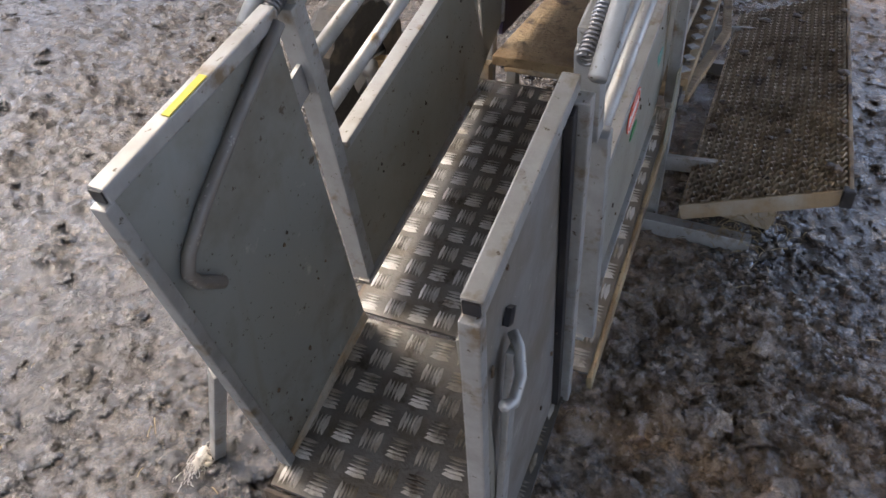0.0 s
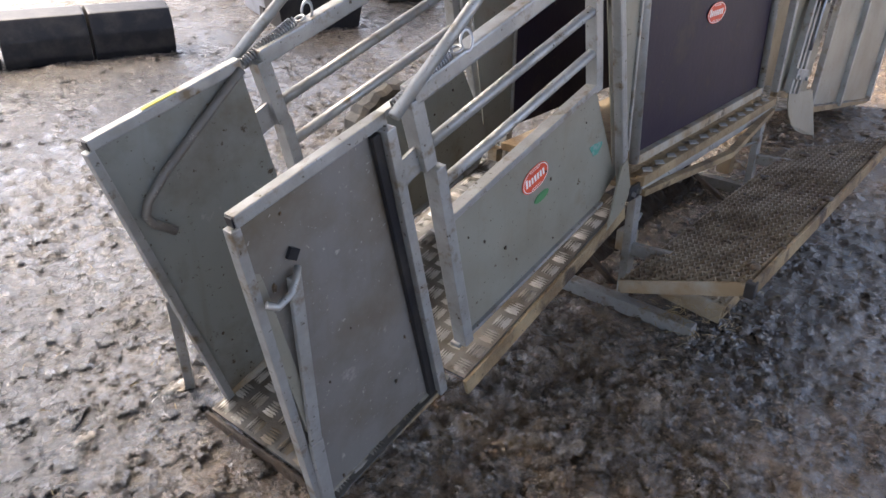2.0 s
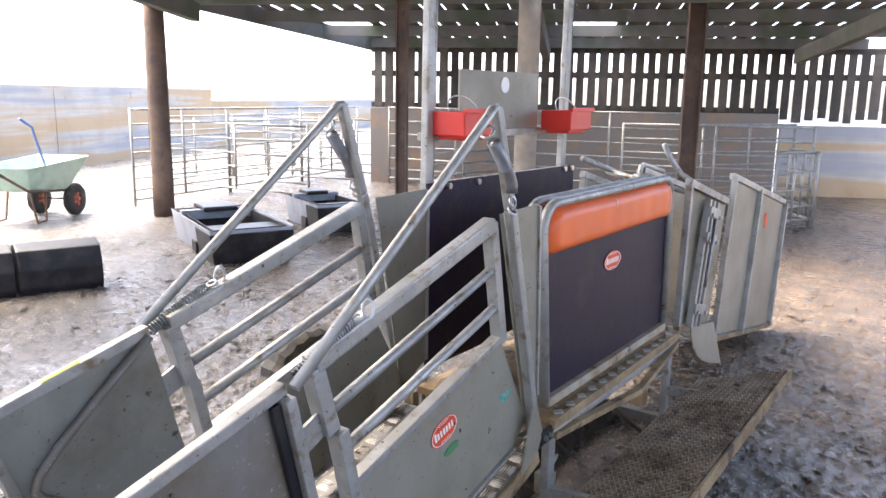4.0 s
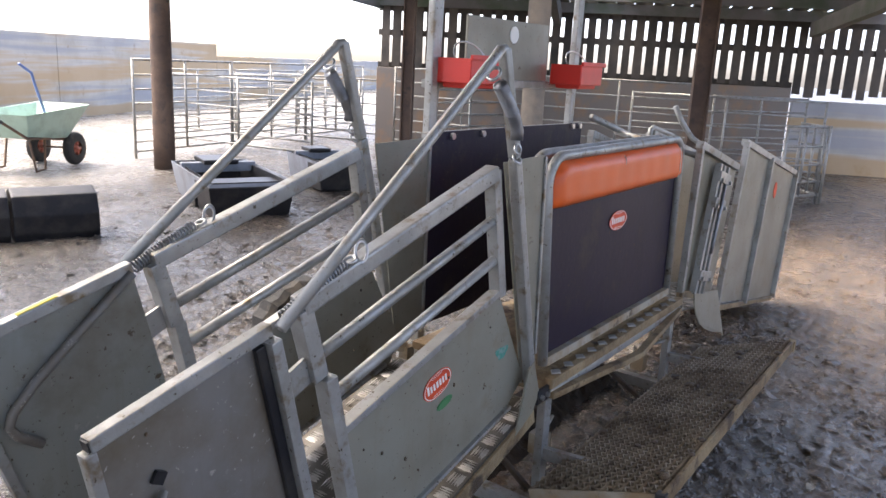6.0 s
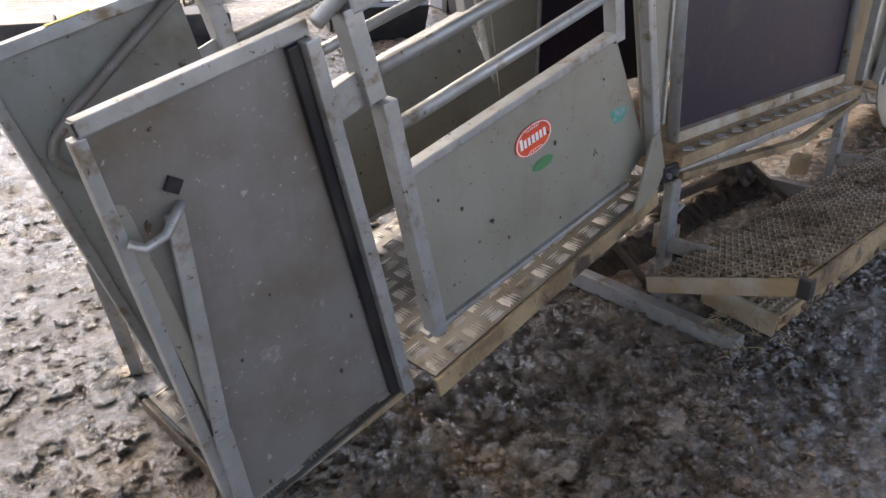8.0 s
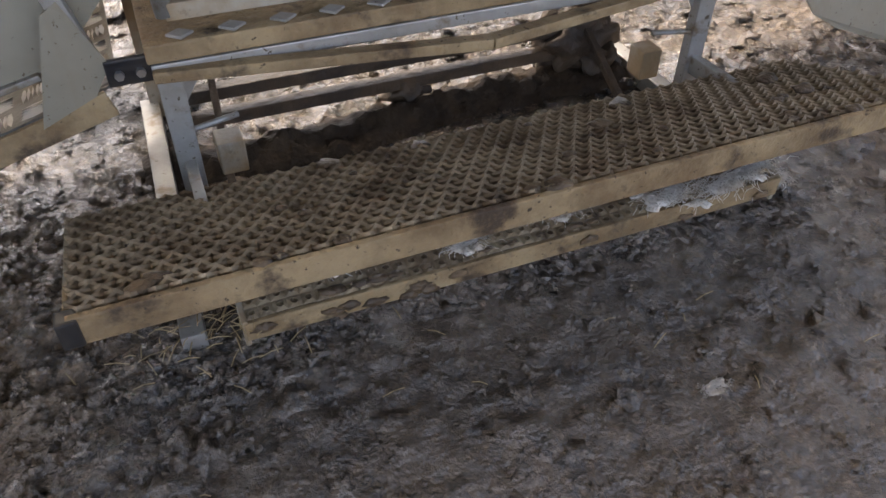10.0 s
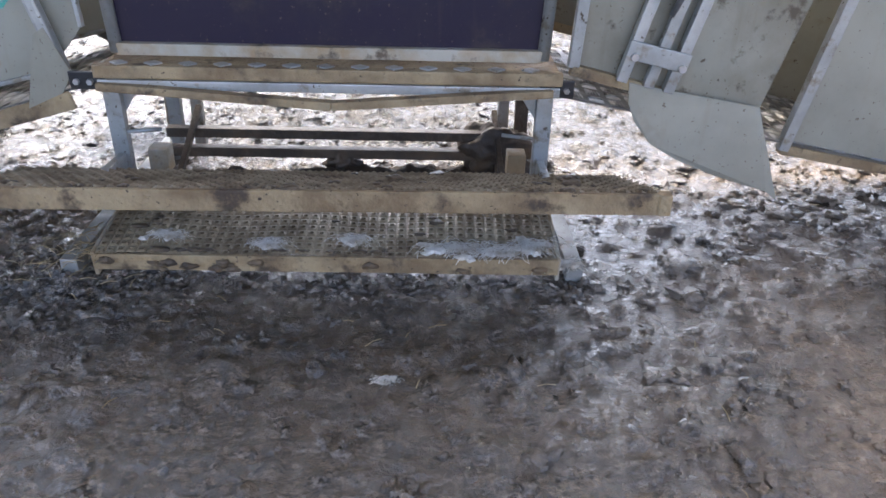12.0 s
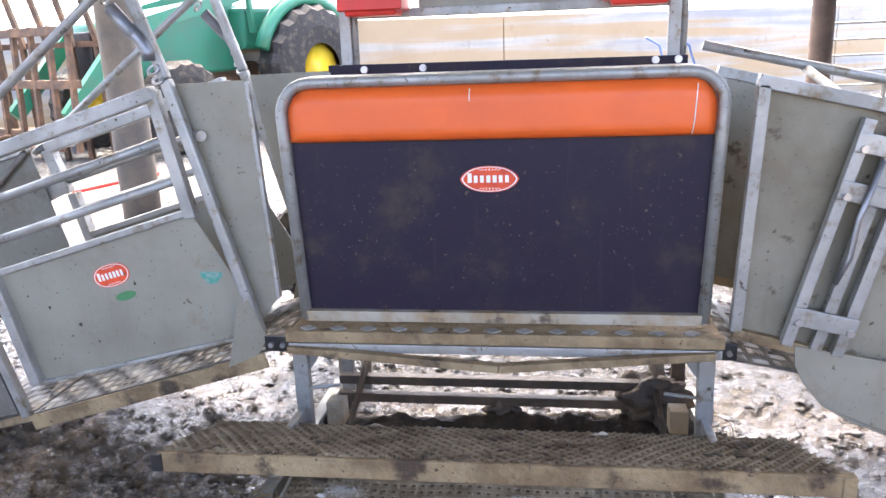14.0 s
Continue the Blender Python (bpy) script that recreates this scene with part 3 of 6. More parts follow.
def build_gable_wall():
    w = thing("wall_east", "boarded barn end with gaps of daylight over concrete panels", "wall", kind="structure")
    for i in range(64):
        v = 3.66 - i * 0.195
        # the far bays are closed down to the panel by a light gap, the near one stands lower
        z0, z1 = (1.38, 2.46) if v > -3.15 else (1.26 + 0.04 * math.sin(i * 1.7), 2.32)
        bm = B()
        c = bn(WALL_U, v)
        x, y, z = 0.012, 0.068 + 0.008 * math.sin(i * 2.3), (z1 - z0) / 2
        box(bm, (c.x, c.y, (z0 + z1) / 2), (2 * x, 2 * y, 2 * z), Matrix.Rotation(math.atan2(UY, UX), 4, 'Z'))
        part("board", bm, TIMBER, w)
    for z, a, b in ((1.4, 3.8, -3.1), (1.95, 3.8, -9), (2.36, 3.8, -9)):
        bm = B()
        beam(bm, bn(WALL_U + 0.06, a, z), bn(WALL_U + 0.06, b, z), 0.06, 0.1, bevel=0)
        part("rail", bm, TIMBER, w)
    for i in range(5):
        bm = B()
        a, b = bn(WALL_U, 3.8 - i * 3.46), bn(WALL_U, 3.8 - i * 3.46 - 3.43)
        h = 1.36 if i < 2 else 1.18
        mid = (a + b) / 2
        box(bm, (mid.x, mid.y, h / 2), (0.12, 3.42, h), Matrix.Rotation(math.atan2(UY, UX), 4, 'Z'), 0.01)
        part("concrete_panel", bm, PANEL if i > 1 else TIN, w)
    return w


build_gable_wall()


def build_yard_wall():
    w = thing("wall_north", "stained concrete panel wall round the open yard", "wall", kind="structure")
    for i in range(16):
        bm = B()
        u = -16.2 + i * 3.4
        h = 1.66 if u < 17 else 1.34
        c = bn(u + 1.7, 10.4)
        box(bm, (c.x, c.y, h / 2), (3.38, 0.16, h), Matrix.Rotation(math.atan2(UY, UX), 4, 'Z'), 0.012)
        part("concrete_panel", bm, PANEL, w)
    return w


build_yard_wall()


def build_back_walls():
    # added out of view: its height sets how much light enters from the south
    w = thing("unseen_wall_south", "unseen low wall added to limit light from the barn's open side", "wall", kind="structure")
    bm = B()
    c = bn(-1, -7.6)
    box(bm, (c.x, c.y, 0.65), (30, 0.2, 1.5), Matrix.Rotation(math.atan2(UY, UX), 4, 'Z'), 0.01)
    part("wall_panel", bm, CONC, w)
    return w


build_back_walls()


def post(u, v, r, h, mat, label, name="barn_post", square=False):
    p = bn(u, v)
    z = gz(p.x, p.y)
    bm = B()
    lean = V((0, 0, 1))
    base = V((p.x, p.y, z - 0.05))
    if square:
        for s in (-1, 1):
            beam(bm, base + bn(0, s * r), base + bn(0, s * r) + lean * h, 2 * r, 0.014, up=bn(0, 1), bevel=0)
        beam(bm, base, base + lean * h, 0.012, 2 * r, up=bn(0, 1), bevel=0)
    else:
        pts = [base + lean * (h * i / 6) for i in range(7)]
        tube(bm, pts, [r * (1.03 - 0.06 * i / 6 + 0.015 * math.sin(i * 2.1)) for i in range(7)], 18)
    ob = part(name, bm, mat, smooth=not square)
    return tagged(ob, label, "post", kind="structure")


post(5.98, 5.28, 0.125, 2.83, POST, "rusty brown round post carrying the eave")
post(-1.24, 4.45, 0.14, 3.3, POLE, "grey weathered timber post under the eave")
post(5.94, 2.2, 0.058, 2.88, POST, "thin dark steel roof post", square=True)
post(7.02, -1.19, 0.095, 2.8, POST, "dark steel roof post standing by the pens", square=True)
post(5.06, 0.7, 0.115, 2.7, POLE, "thick pale timber roof post")


# ---- the entrance ramp ----
YF = 0.5
ramp = thing("sheep_ramp", "galvanised sheep race ramp with tread plate floor and swung side wings", "ramp", (-1.4, 0.275, -0.012))
ramp_m = Matrix.Translation((1.4, -0.25, 0))


def rp(name, bm, mat, parent=None, label="", smooth=False):
    bmesh.ops.transform(bm, matrix=ramp_m, verts=bm.verts)
    return part(name, bm, mat, parent or ramp, label, smooth)


def floor_z(x):
    return 0.43 + 0.292 * (x + 0.764)


def tread(x0, x1, y0, y1, zf, name, parent, m, seed, bars=ALU):
    """Plate with raised five-bar tread, following the height zf(x)."""
    bm = B()
    th = 0.006
    hexa(bm, [(x0, y0, zf(x0) - th), (x1, y0, zf(x1) - th), (x1, y1, zf(x1) - th), (x0, y1, zf(x0) - th),
              (x0, y0, zf(x0)), (x1, y0, zf(x1)), (x1, y1, zf(x1)), (x0, y1, zf(x0))])
    bmesh.ops.transform(bm, matrix=m, verts=bm.verts)
    base = part(name, bm, PLATE, parent)
    bm = B()
    p = 0.058
    sl = (zf(x1) - zf(x0)) / (x1 - x0)
    nx, ny = int((x1 - x0) / p), int((y1 - y0) / p)
    for i in range(nx):
        for j in range(ny):
            cx, cy = x0 + (i + 0.5) * (x1 - x0) / nx, y0 + (j + 0.5) * (y1 - y0) / ny
            turn = (i + j) % 2
            for k in range(5):
                o = (k - 2) * 0.0098
                a, w = 0.0235, 0.0032
                if turn:
                    q = [(-a, o), (0, o - w), (a, o), (0, o + w)]
                else:
                    q = [(o, -a), (o + w, 0), (o, a), (o - w, 0)]
                lo = [bm.verts.new((cx + u, cy + v, zf(cx + u) + 0.0004)) for u, v in q]
                hi = [bm.verts.new((cx + u * 0.72, cy + v * 0.72, zf(cx + u * 0.72) + 0.0032)) for u, v in q]
                for n in range(4):
                    bm.faces.new((lo[n], lo[(n + 1) % 4], hi[(n + 1) % 4], hi[n]))
                bm.faces.new(hi)
    bmesh.ops.transform(bm, matrix=m, verts=bm.verts)
    t = part("tread_pattern", bm, bars, parent, "raised five-bar tread pattern")
    tagged(t, kind="stuff")
    return base


tread(-1.5, -0.66, -0.035, 0.535, floor_z, "ramp_floor", ramp, ramp_m, 1)
tread(-1.93, -1.515, 0.0, 0.51, floor_z, "ramp_toe", ramp, ramp_m, 2, TOE)
for y in (-0.04, 0.54):
    bm = B()
    beam(bm, (-1.5, y, floor_z(-1.5) - 0.03), (-0.68, y, floor_z(-0.68) - 0.03), 0.012, 0.05)
    rp("floor_flange", bm, MUDDY if y > 0.2 else BAR_DIRTY)
bm = B()
beam(bm, (-1.94, 0.0, floor_z(-1.94) - 0.022), (-1.94, 0.52, floor_z(-1.94) - 0.022), 0.01, 0.036)
rp("toe_flange", bm, MUDDY)


def side_gate(y, near):
    s = 1 if near else -1
    g = new("side_panel")
    g.parent = ramp
    o = V((0, y, 0))
    P = lambda x, z, dy=0.0: V((x, y + dy * s, z))

    def ap(name, bm, mat, label="", smooth=False):
        return rp(name, bm, mat, g, label, smooth)
    bm = B()
    plate(bm, [P(-1.485, 0.315), P(-0.79, 0.475), P(-0.70, 0.55), P(-0.885, 0.875), P(-1.545, 0.68)], 0.004)
    ap("sheet", bm, SHEET)
    bm = B()
    beam(bm, P(-1.545, 0.685), P(-0.883, 0.878), 0.034, 0.02)
    ap("sheet_edge", bm, GALV)
    bm = B()
    beam(bm, P(-1.5, 0.305), P(-0.78, 0.48), 0.03, 0.012)
    ap("sheet_foot", bm, GALV)
    bm = B()
    beam(bm, P(-1.665, 1.005), P(-1.615, 0.84), 0.04, 0.04)
    beam(bm, P(-1.60, 0.84, -0.012), P(-1.475, 0.31, -0.012), 0.042, 0.034)
    ap("post", bm, GALV)
    bm = B()
    beam(bm, P(-1.67, 1.01), P(-0.95, 1.225), 0.042, 0.042, bevel=0.006)
    ap("top_rail", bm, GALV, "square galvanised top rail")
    for (xa, za, xb, zb) in ((-1.605, 0.89, -0.93, 1.092), (-1.57, 0.778, -0.902, 0.977)):
        bm = B()
        tube(bm, [P(xa, za), P(xb, zb)], 0.0145, 12)
        ap("rail", bm, GALV, smooth=True)
    bm = B()
    beam(bm, P(-0.955, 1.23), P(-0.882, 0.86), 0.036, 0.036)
    ap("post", bm, GALV)
    # link bar from the wing to the gate post
    bm = B()
    plate(bm, [P(-1.735, 0.86), P(-1.64, 0.90), P(-1.645, 0.955), P(-1.60, 0.90), P(-1.61, 0.845), P(-1.72, 0.80)], 0.008)
    ap("hinge_plate", bm, GALV)
    # tie bar over the gate
    bm = B()
    apex = [P(-1.02, 1.53, -0.03), P(-1.005, 1.545, -0.03), P(-0.985, 1.548, -0.03), P(-0.97, 1.53, -0.03)]
    tube(bm, [P(-1.745, 0.99, -0.03), P(-1.38, 1.262, -0.03), *apex], 0.0135, 12)
    ap("tie_bar", bm, GALV, smooth=True)
    bm = B()
    beam(bm, P(-0.985, 1.55, -0.03), P(-0.893, 1.262, -0.03), 0.03, 0.03, up=(0, 1, 0), bevel=0.008)
    beam(bm, P(-0.893, 1.262, -0.03), P(-0.69, 0.50, -0.03), 0.032, 0.032, up=(0, 1, 0), bevel=0.008)
    ap("upright", bm, GALV)
    bm = B()
    plate(bm, [P(-0.80, 0.40, -0.045), P(-0.70, 0.445, -0.045), P(-0.665, 0.50, -0.045), P(-0.715, 0.62, -0.045), P(-0.745, 0.60, -0.045)], 0.006)
    ap("gusset", bm, SHEET)
    # springs, hooks and rings
    bm = B()
    coil(bm, P(-1.715, 1.0, -0.005), P(-1.545, 1.078, -0.005), 0.0125, 0.0032, 22)
    ap("spring", bm, SPRING, "closed coil steel spring", True)
    bm = B()
    torus(bm, P(-1.492, 1.098, -0.01), 0.02, 0.0048, V((0.7, 0, 0.7)), V((0, 0.6, 0.8)))
    torus(bm, P(-1.522, 1.083, -0.005), 0.013, 0.004, V((0.9, 0, 0.4)), V((0, 1, 0)))
    ap("ring", bm, STEEL, "", True)
    bm = B()
    tube(bm, [P(-1.02, 1.46, -0.045), P(-0.985, 1.42, -0.05), P(-0.945, 1.375, -0.05), P(-0.925, 1.34, -0.05), P(-0.925, 1.315, -0.05)], 0.0175, 12)
    coil(bm, P(-1.02, 1.46, -0.045), P(-0.955, 1.385, -0.05), 0.0165, 0.0032, 18)
    ap("hand_spring", bm, SPRING, "dark sprung catch", True)
    bm = B()
    torus(bm, P(-1.035, 1.485, -0.035), 0.018, 0.0045, V((0.5, 0, 0.8)), V((0, 1, 0)))
    ap("link", bm, STEEL, "", True)
    bm = B()
    torus(bm, P(-0.915, 1.29, -0.05), 0.014, 0.004, V((0.3, 0.4, 0.9)), V((1, 0, 0)))
    ap("link", bm, STEEL, "", True)
    bm = B()
    torus(bm, P(-0.908, 1.262, -0.045), 0.014, 0.004, V((0.1, 0.9, 0.9)), V((1, 0, 0)))
    ap("link", bm, STEEL, "", True)
    return g


gate_near = side_gate(0.0, True)
gate_far = side_gate(YF, False)


def oval_sticker(parent, c, w, h, ax, up, text, name="sticker", six=False, m=None):
    """A red printed badge with pale lettering, lying on a sheet; ax: along the word, up: its height."""
    ax, up = V(ax).normalized(), V(up).normalized()
    nrm = ax.cross(up)
    bm = B()
    pts = []
    for i in range(28):
        a = 6.28319 * i / 28
        e = 0.8
        cx, cy = math.copysign(abs(math.cos(a)) ** e, math.cos(a)), math.copysign(abs(math.sin(a)) ** (1.35 if six else 1.0), math.sin(a))
        pts.append(V(c) + ax * cx * w / 2 + up * cy * h / 2 + nrm * 0.0015)
    plate(bm, pts, 0.0016, nrm)
    if m:
        bmesh.ops.transform(bm, matrix=m, verts=bm.verts)
    base = part(name, bm, RED, parent, "red oval badge with pale word")
    bm = B()
    outer = [V(c) + (p - V(c)) * 0.95 for p in pts]
    inner = [V(c) + (p - V(c)) * 0.9 for p in pts]
    vo = [bm.verts.new(p + nrm * 0.0014) for p in outer]
    vi = [bm.verts.new(p + nrm * 0.0014) for p in inner]
    for i in range(28):
        bm.faces.new((vo[i], vo[(i + 1) % 28], vi[(i + 1) % 28], vi[i]))
    for s in (-1, 1):
        for k in range(7):
            x = (k - 3) * w * 0.045
            q = V(c) + ax * x + up * s * h * 0.33 + nrm * 0.0026
            d = (ax * x * 0.6 + up * s * h * 0.1)
            plate(bm, [q - ax * w * 0.008, q + ax * w * 0.008, q + d * 0.7 + ax * w * 0.008, q + d * 0.7 - ax * w * 0.008], 0.0006, nrm)
    # a plain emblem for the maker's word: bars of its size
    x = -w * 0.37
    for k in range(7):
        lw = w * (0.095 if k in (0, 3, 4) else 0.085)
        hh = h * (0.36 if k == 0 else 0.27)
        lo = V(c) + ax * x - up * h * 0.13 + nrm * 0.0026
        plate(bm, [lo, lo + ax * lw * 0.72, lo + ax * lw * 0.72 + up * hh, lo + up * hh], 0.0006, nrm)
        x += w * 0.106
    if m:
        bmesh.ops.transform(bm, matrix=m, verts=bm.verts)
    part("sticker_print", bm, WHITE, base, "pale printed marks")
    return base


ax = V((0.86, 0, 0.24)).normalized()
oval_sticker(gate_near, (-1.168, -0.0025, 0.679), 0.125, 0.072, ax, V((-0.24, 0, 0.86)), "", m=ramp_m)
bm = B()
for i in range(2):
    pts = [V((-1.13, -0.0035 - 0.001 * i, 0.613)) + ax * (0.036 - 0.004 * i) * math.cos(a) + V((-0.27, 0, 0.96)) * (0.014 - 0.003 * i) * math.sin(a) for a in [6.283 * k / 18 for k in range(18)]]
    plate(bm, pts, 0.001)
rp("sticker", bm, GREENP, gate_near, "small green oval badge")
bm = B()
plate(bm, [(-0.842 + 0.03 * math.cos(a) * (1 + 0.4 * math.sin(3 * a)), -0.0028, 0.673 + 0.026 * math.sin(a) * (1 + 0.3 * math.cos(2 * a))) for a in [6.283 * k / 20 for k in range(20)]], 0.001)
rp("paint_mark", bm, TEAL, gate_near, "teal marker smudge")


def wing(name, c, label, far):
    """c: top outer, top inner, lower inner, lower outer corner of the sheet."""
    tl, tr, br, bl = [V(p) for p in c]
    w = new(name)
    w.parent = ramp
    tagged(w, label)

    def ap(nm, bm, mat, lab="", smooth=False):
        return rp(nm, bm, mat, w, lab, smooth)
    nrm = (tr - tl).cross(bl - tl).normalized()
    bm = B()
    if far:
        plate(bm, [tl, tr, lerp(tr, br, 0.33), br, bl], 0.004, nrm)
    else:
        plate(bm, [tl, tr, br, bl], 0.004, nrm)
    ap("sheet", bm, WINGS if far else SCUFFED)
    bm = B()
    beam(bm, tl, tr, 0.027, 0.027)
    ap("top_tube", bm, GALV)
    bm = B()
    beam(bm, tl - V((0, 0, 0.013)), bl, 0.022, 0.026, up=(0, 1, 0))
    ap("edge_tube", bm, GALV)
    bm = B()
    tip = tl + (tl - tr).normalized() * 0.0015
    box(bm, tip, (0.004, 0.02, 0.02), Matrix.Rotation(-0.25, 4, 'Y'))
    ap("tube_plug", bm, BLACK, "black tube end")
    bm = B()
    beam(bm, bl, br, 0.016, 0.03)
    ap("foot_rail", bm, GRIMY)
    return w, ap, nrm


near_wing, nap, nn = wing("wing_gate", [(-2.13, 0.0, 0.885), (-1.745, 0.005, 0.982), (-1.55, 0.02, 0.175), (-1.965, 0.03, 0.07)], "grey galvanised wing panel with scuffs and a bent latch", False)
bm = B()
beam(bm, (-1.752, -0.014, 0.965), (-1.552, 0.004, 0.185), 0.028, 0.03, up=(0, 1, 0))
nap("channel", bm, GALV)
bm = B()
beam(bm, (-1.779, -0.006, 0.955), (-1.579, 0.012, 0.19), 0.024, 0.014, up=(0, 1, 0))
nap("rubber_edge", bm, BLACK, "dark rubber edge strip")
bm = B()
beam(bm, (-2.015, -0.014, 0.735), (-1.985, 0.0, 0.3), 0.03, 0.012, up=(0, 1, 0))
beam(bm, (-1.985, 0.0, 0.3), (-1.945, 0.018, 0.06), 0.034, 0.014, up=(0, 1, 0))
nap("latch_strap", bm, GALV)
bm = B()
tube(bm, [(-2.095, -0.03, 0.712), (-2.075, -0.036, 0.7), (-2.04, -0.034, 0.712), (-2.015, -0.022, 0.735), (-2.0, -0.008, 0.745)], 0.008, 10)
nap("latch_handle", bm, GALV, "bent latch handle", True)
bm = B()
box(bm, (-2.005, -0.004, 0.775), (0.024, 0.008, 0.024), Matrix.Rotation(0.5, 4, 'Y'))
nap("square_hole", bm, BLACK, "dark square hole")
bm = B()
beam(bm, (-2.11, 0.012, 0.83), (-1.985, 0.014, 0.33), 0.03, 0.02, up=(0, 1, 0))
nap("brace", bm, SHEET)

far_wing, fap, fn = wing("wing_gate", [(-2.125, 0.5, 0.905), (-1.735, 0.485, 1.012), (-1.53, 0.49, 0.235), (-1.875, 0.5, 0.105)], "pale galvanised wing panel with yellow tape on its top edge", True)
bm = B()
tube(bm, [(-1.74, 0.468, 1.0), (-1.86, 0.478, 0.895), (-1.97, 0.482, 0.80), (-2.02, 0.484, 0.745), (-2.03, 0.484, 0.715), (-2.015, 0.484, 0.69), (-1.965, 0.482, 0.655)], 0.011, 10)
fap("welded_rod", bm, SCUFFED, "bent rod welded to the sheet", True)
bm = B()
beam(bm, (-1.995, 0.489, 0.9565), (-1.91, 0.4857, 0.98), 0.013, 0.002, bevel=0)
fap("tape", bm, YELLOW, "strip of yellow tape")
bm = B()
beam(bm, (-1.99, 0.515, 0.47), (-1.875, 0.70, 0.0), 0.026, 0.026)
fap("prop_leg", bm, GALV, "splayed prop leg")

def splashes(parent, m, corners, count, seed, face, low=0.0):
    """Dried splashes of muck on a sheet with the corners c (top outer, top inner, lower inner, lower outer)."""
    rs = random.Random(seed)
    a, b, c, d = [V(p) for p in corners]
    for k in range(count):
        u, v = rs.uniform(0.05, 0.95), 1 - (1 - low) * rs.random() ** 1.6
        p = lerp(lerp(a, b, u), lerp(d, c, u), v * 0.97)
        w = rs.uniform(0.003, 0.008) * (1.6 if rs.random() < 0.1 else 1) * 0.55
        bm = B()
        t = bmesh.new()
        bmesh.ops.create_circle(t, cap_ends=True, segments=9, radius=1)
        for q in t.verts:
            r = w * rs.uniform(0.6, 1.3)
            q.co = p + V((q.co.x * r, face + 0.0, q.co.y * r * 1.4))
        ext = bmesh.ops.extrude_face_region(t, geom=t.faces[:])
        for q in ext["geom"]:
            if isinstance(q, bmesh.types.BMVert):
                q.co = p + (q.co - p) * 0.8 + V((0, face * 0.7 , 0))
        bmesh.ops.recalc_face_normals(t, faces=t.faces)
        merge(bm, t)
        bmesh.ops.transform(bm, matrix=m, verts=bm.verts)
        part("mud_splash", bm, CLOD, parent)


splashes(near_wing, ramp_m, [(-2.13, 0.0, 0.885), (-1.745, 0.005, 0.982), (-1.55, 0.02, 0.175), (-1.965, 0.03, 0.07)], 9, 3, -0.006)
splashes(far_wing, ramp_m, [(-2.125, 0.5, 0.905), (-1.735, 0.485, 1.012), (-1.53, 0.49, 0.235), (-1.875, 0.5, 0.105)], 14, 4, -0.006)
splashes(gate_near, ramp_m, [(-1.5, 0, 0.66), (-0.9, 0, 0.84), (-0.74, 0, 0.53), (-1.47, 0, 0.34)], 9, 5, -0.006)
splashes(gate_far, ramp_m, [(-1.5, YF, 0.66), (-0.9, YF, 0.84), (-0.74, YF, 0.53), (-1.47, YF, 0.34)], 12, 6, -0.006)

# ---- the clamp ----
clamp = thing("sheep_clamp", "sheep clamp with black rubber side, orange padded top and tread floor", "sheep clamp")


def cp(name, bm, mat, parent=None, label="", smooth=False):
    return part(name, bm, mat, parent or clamp, label, smooth)


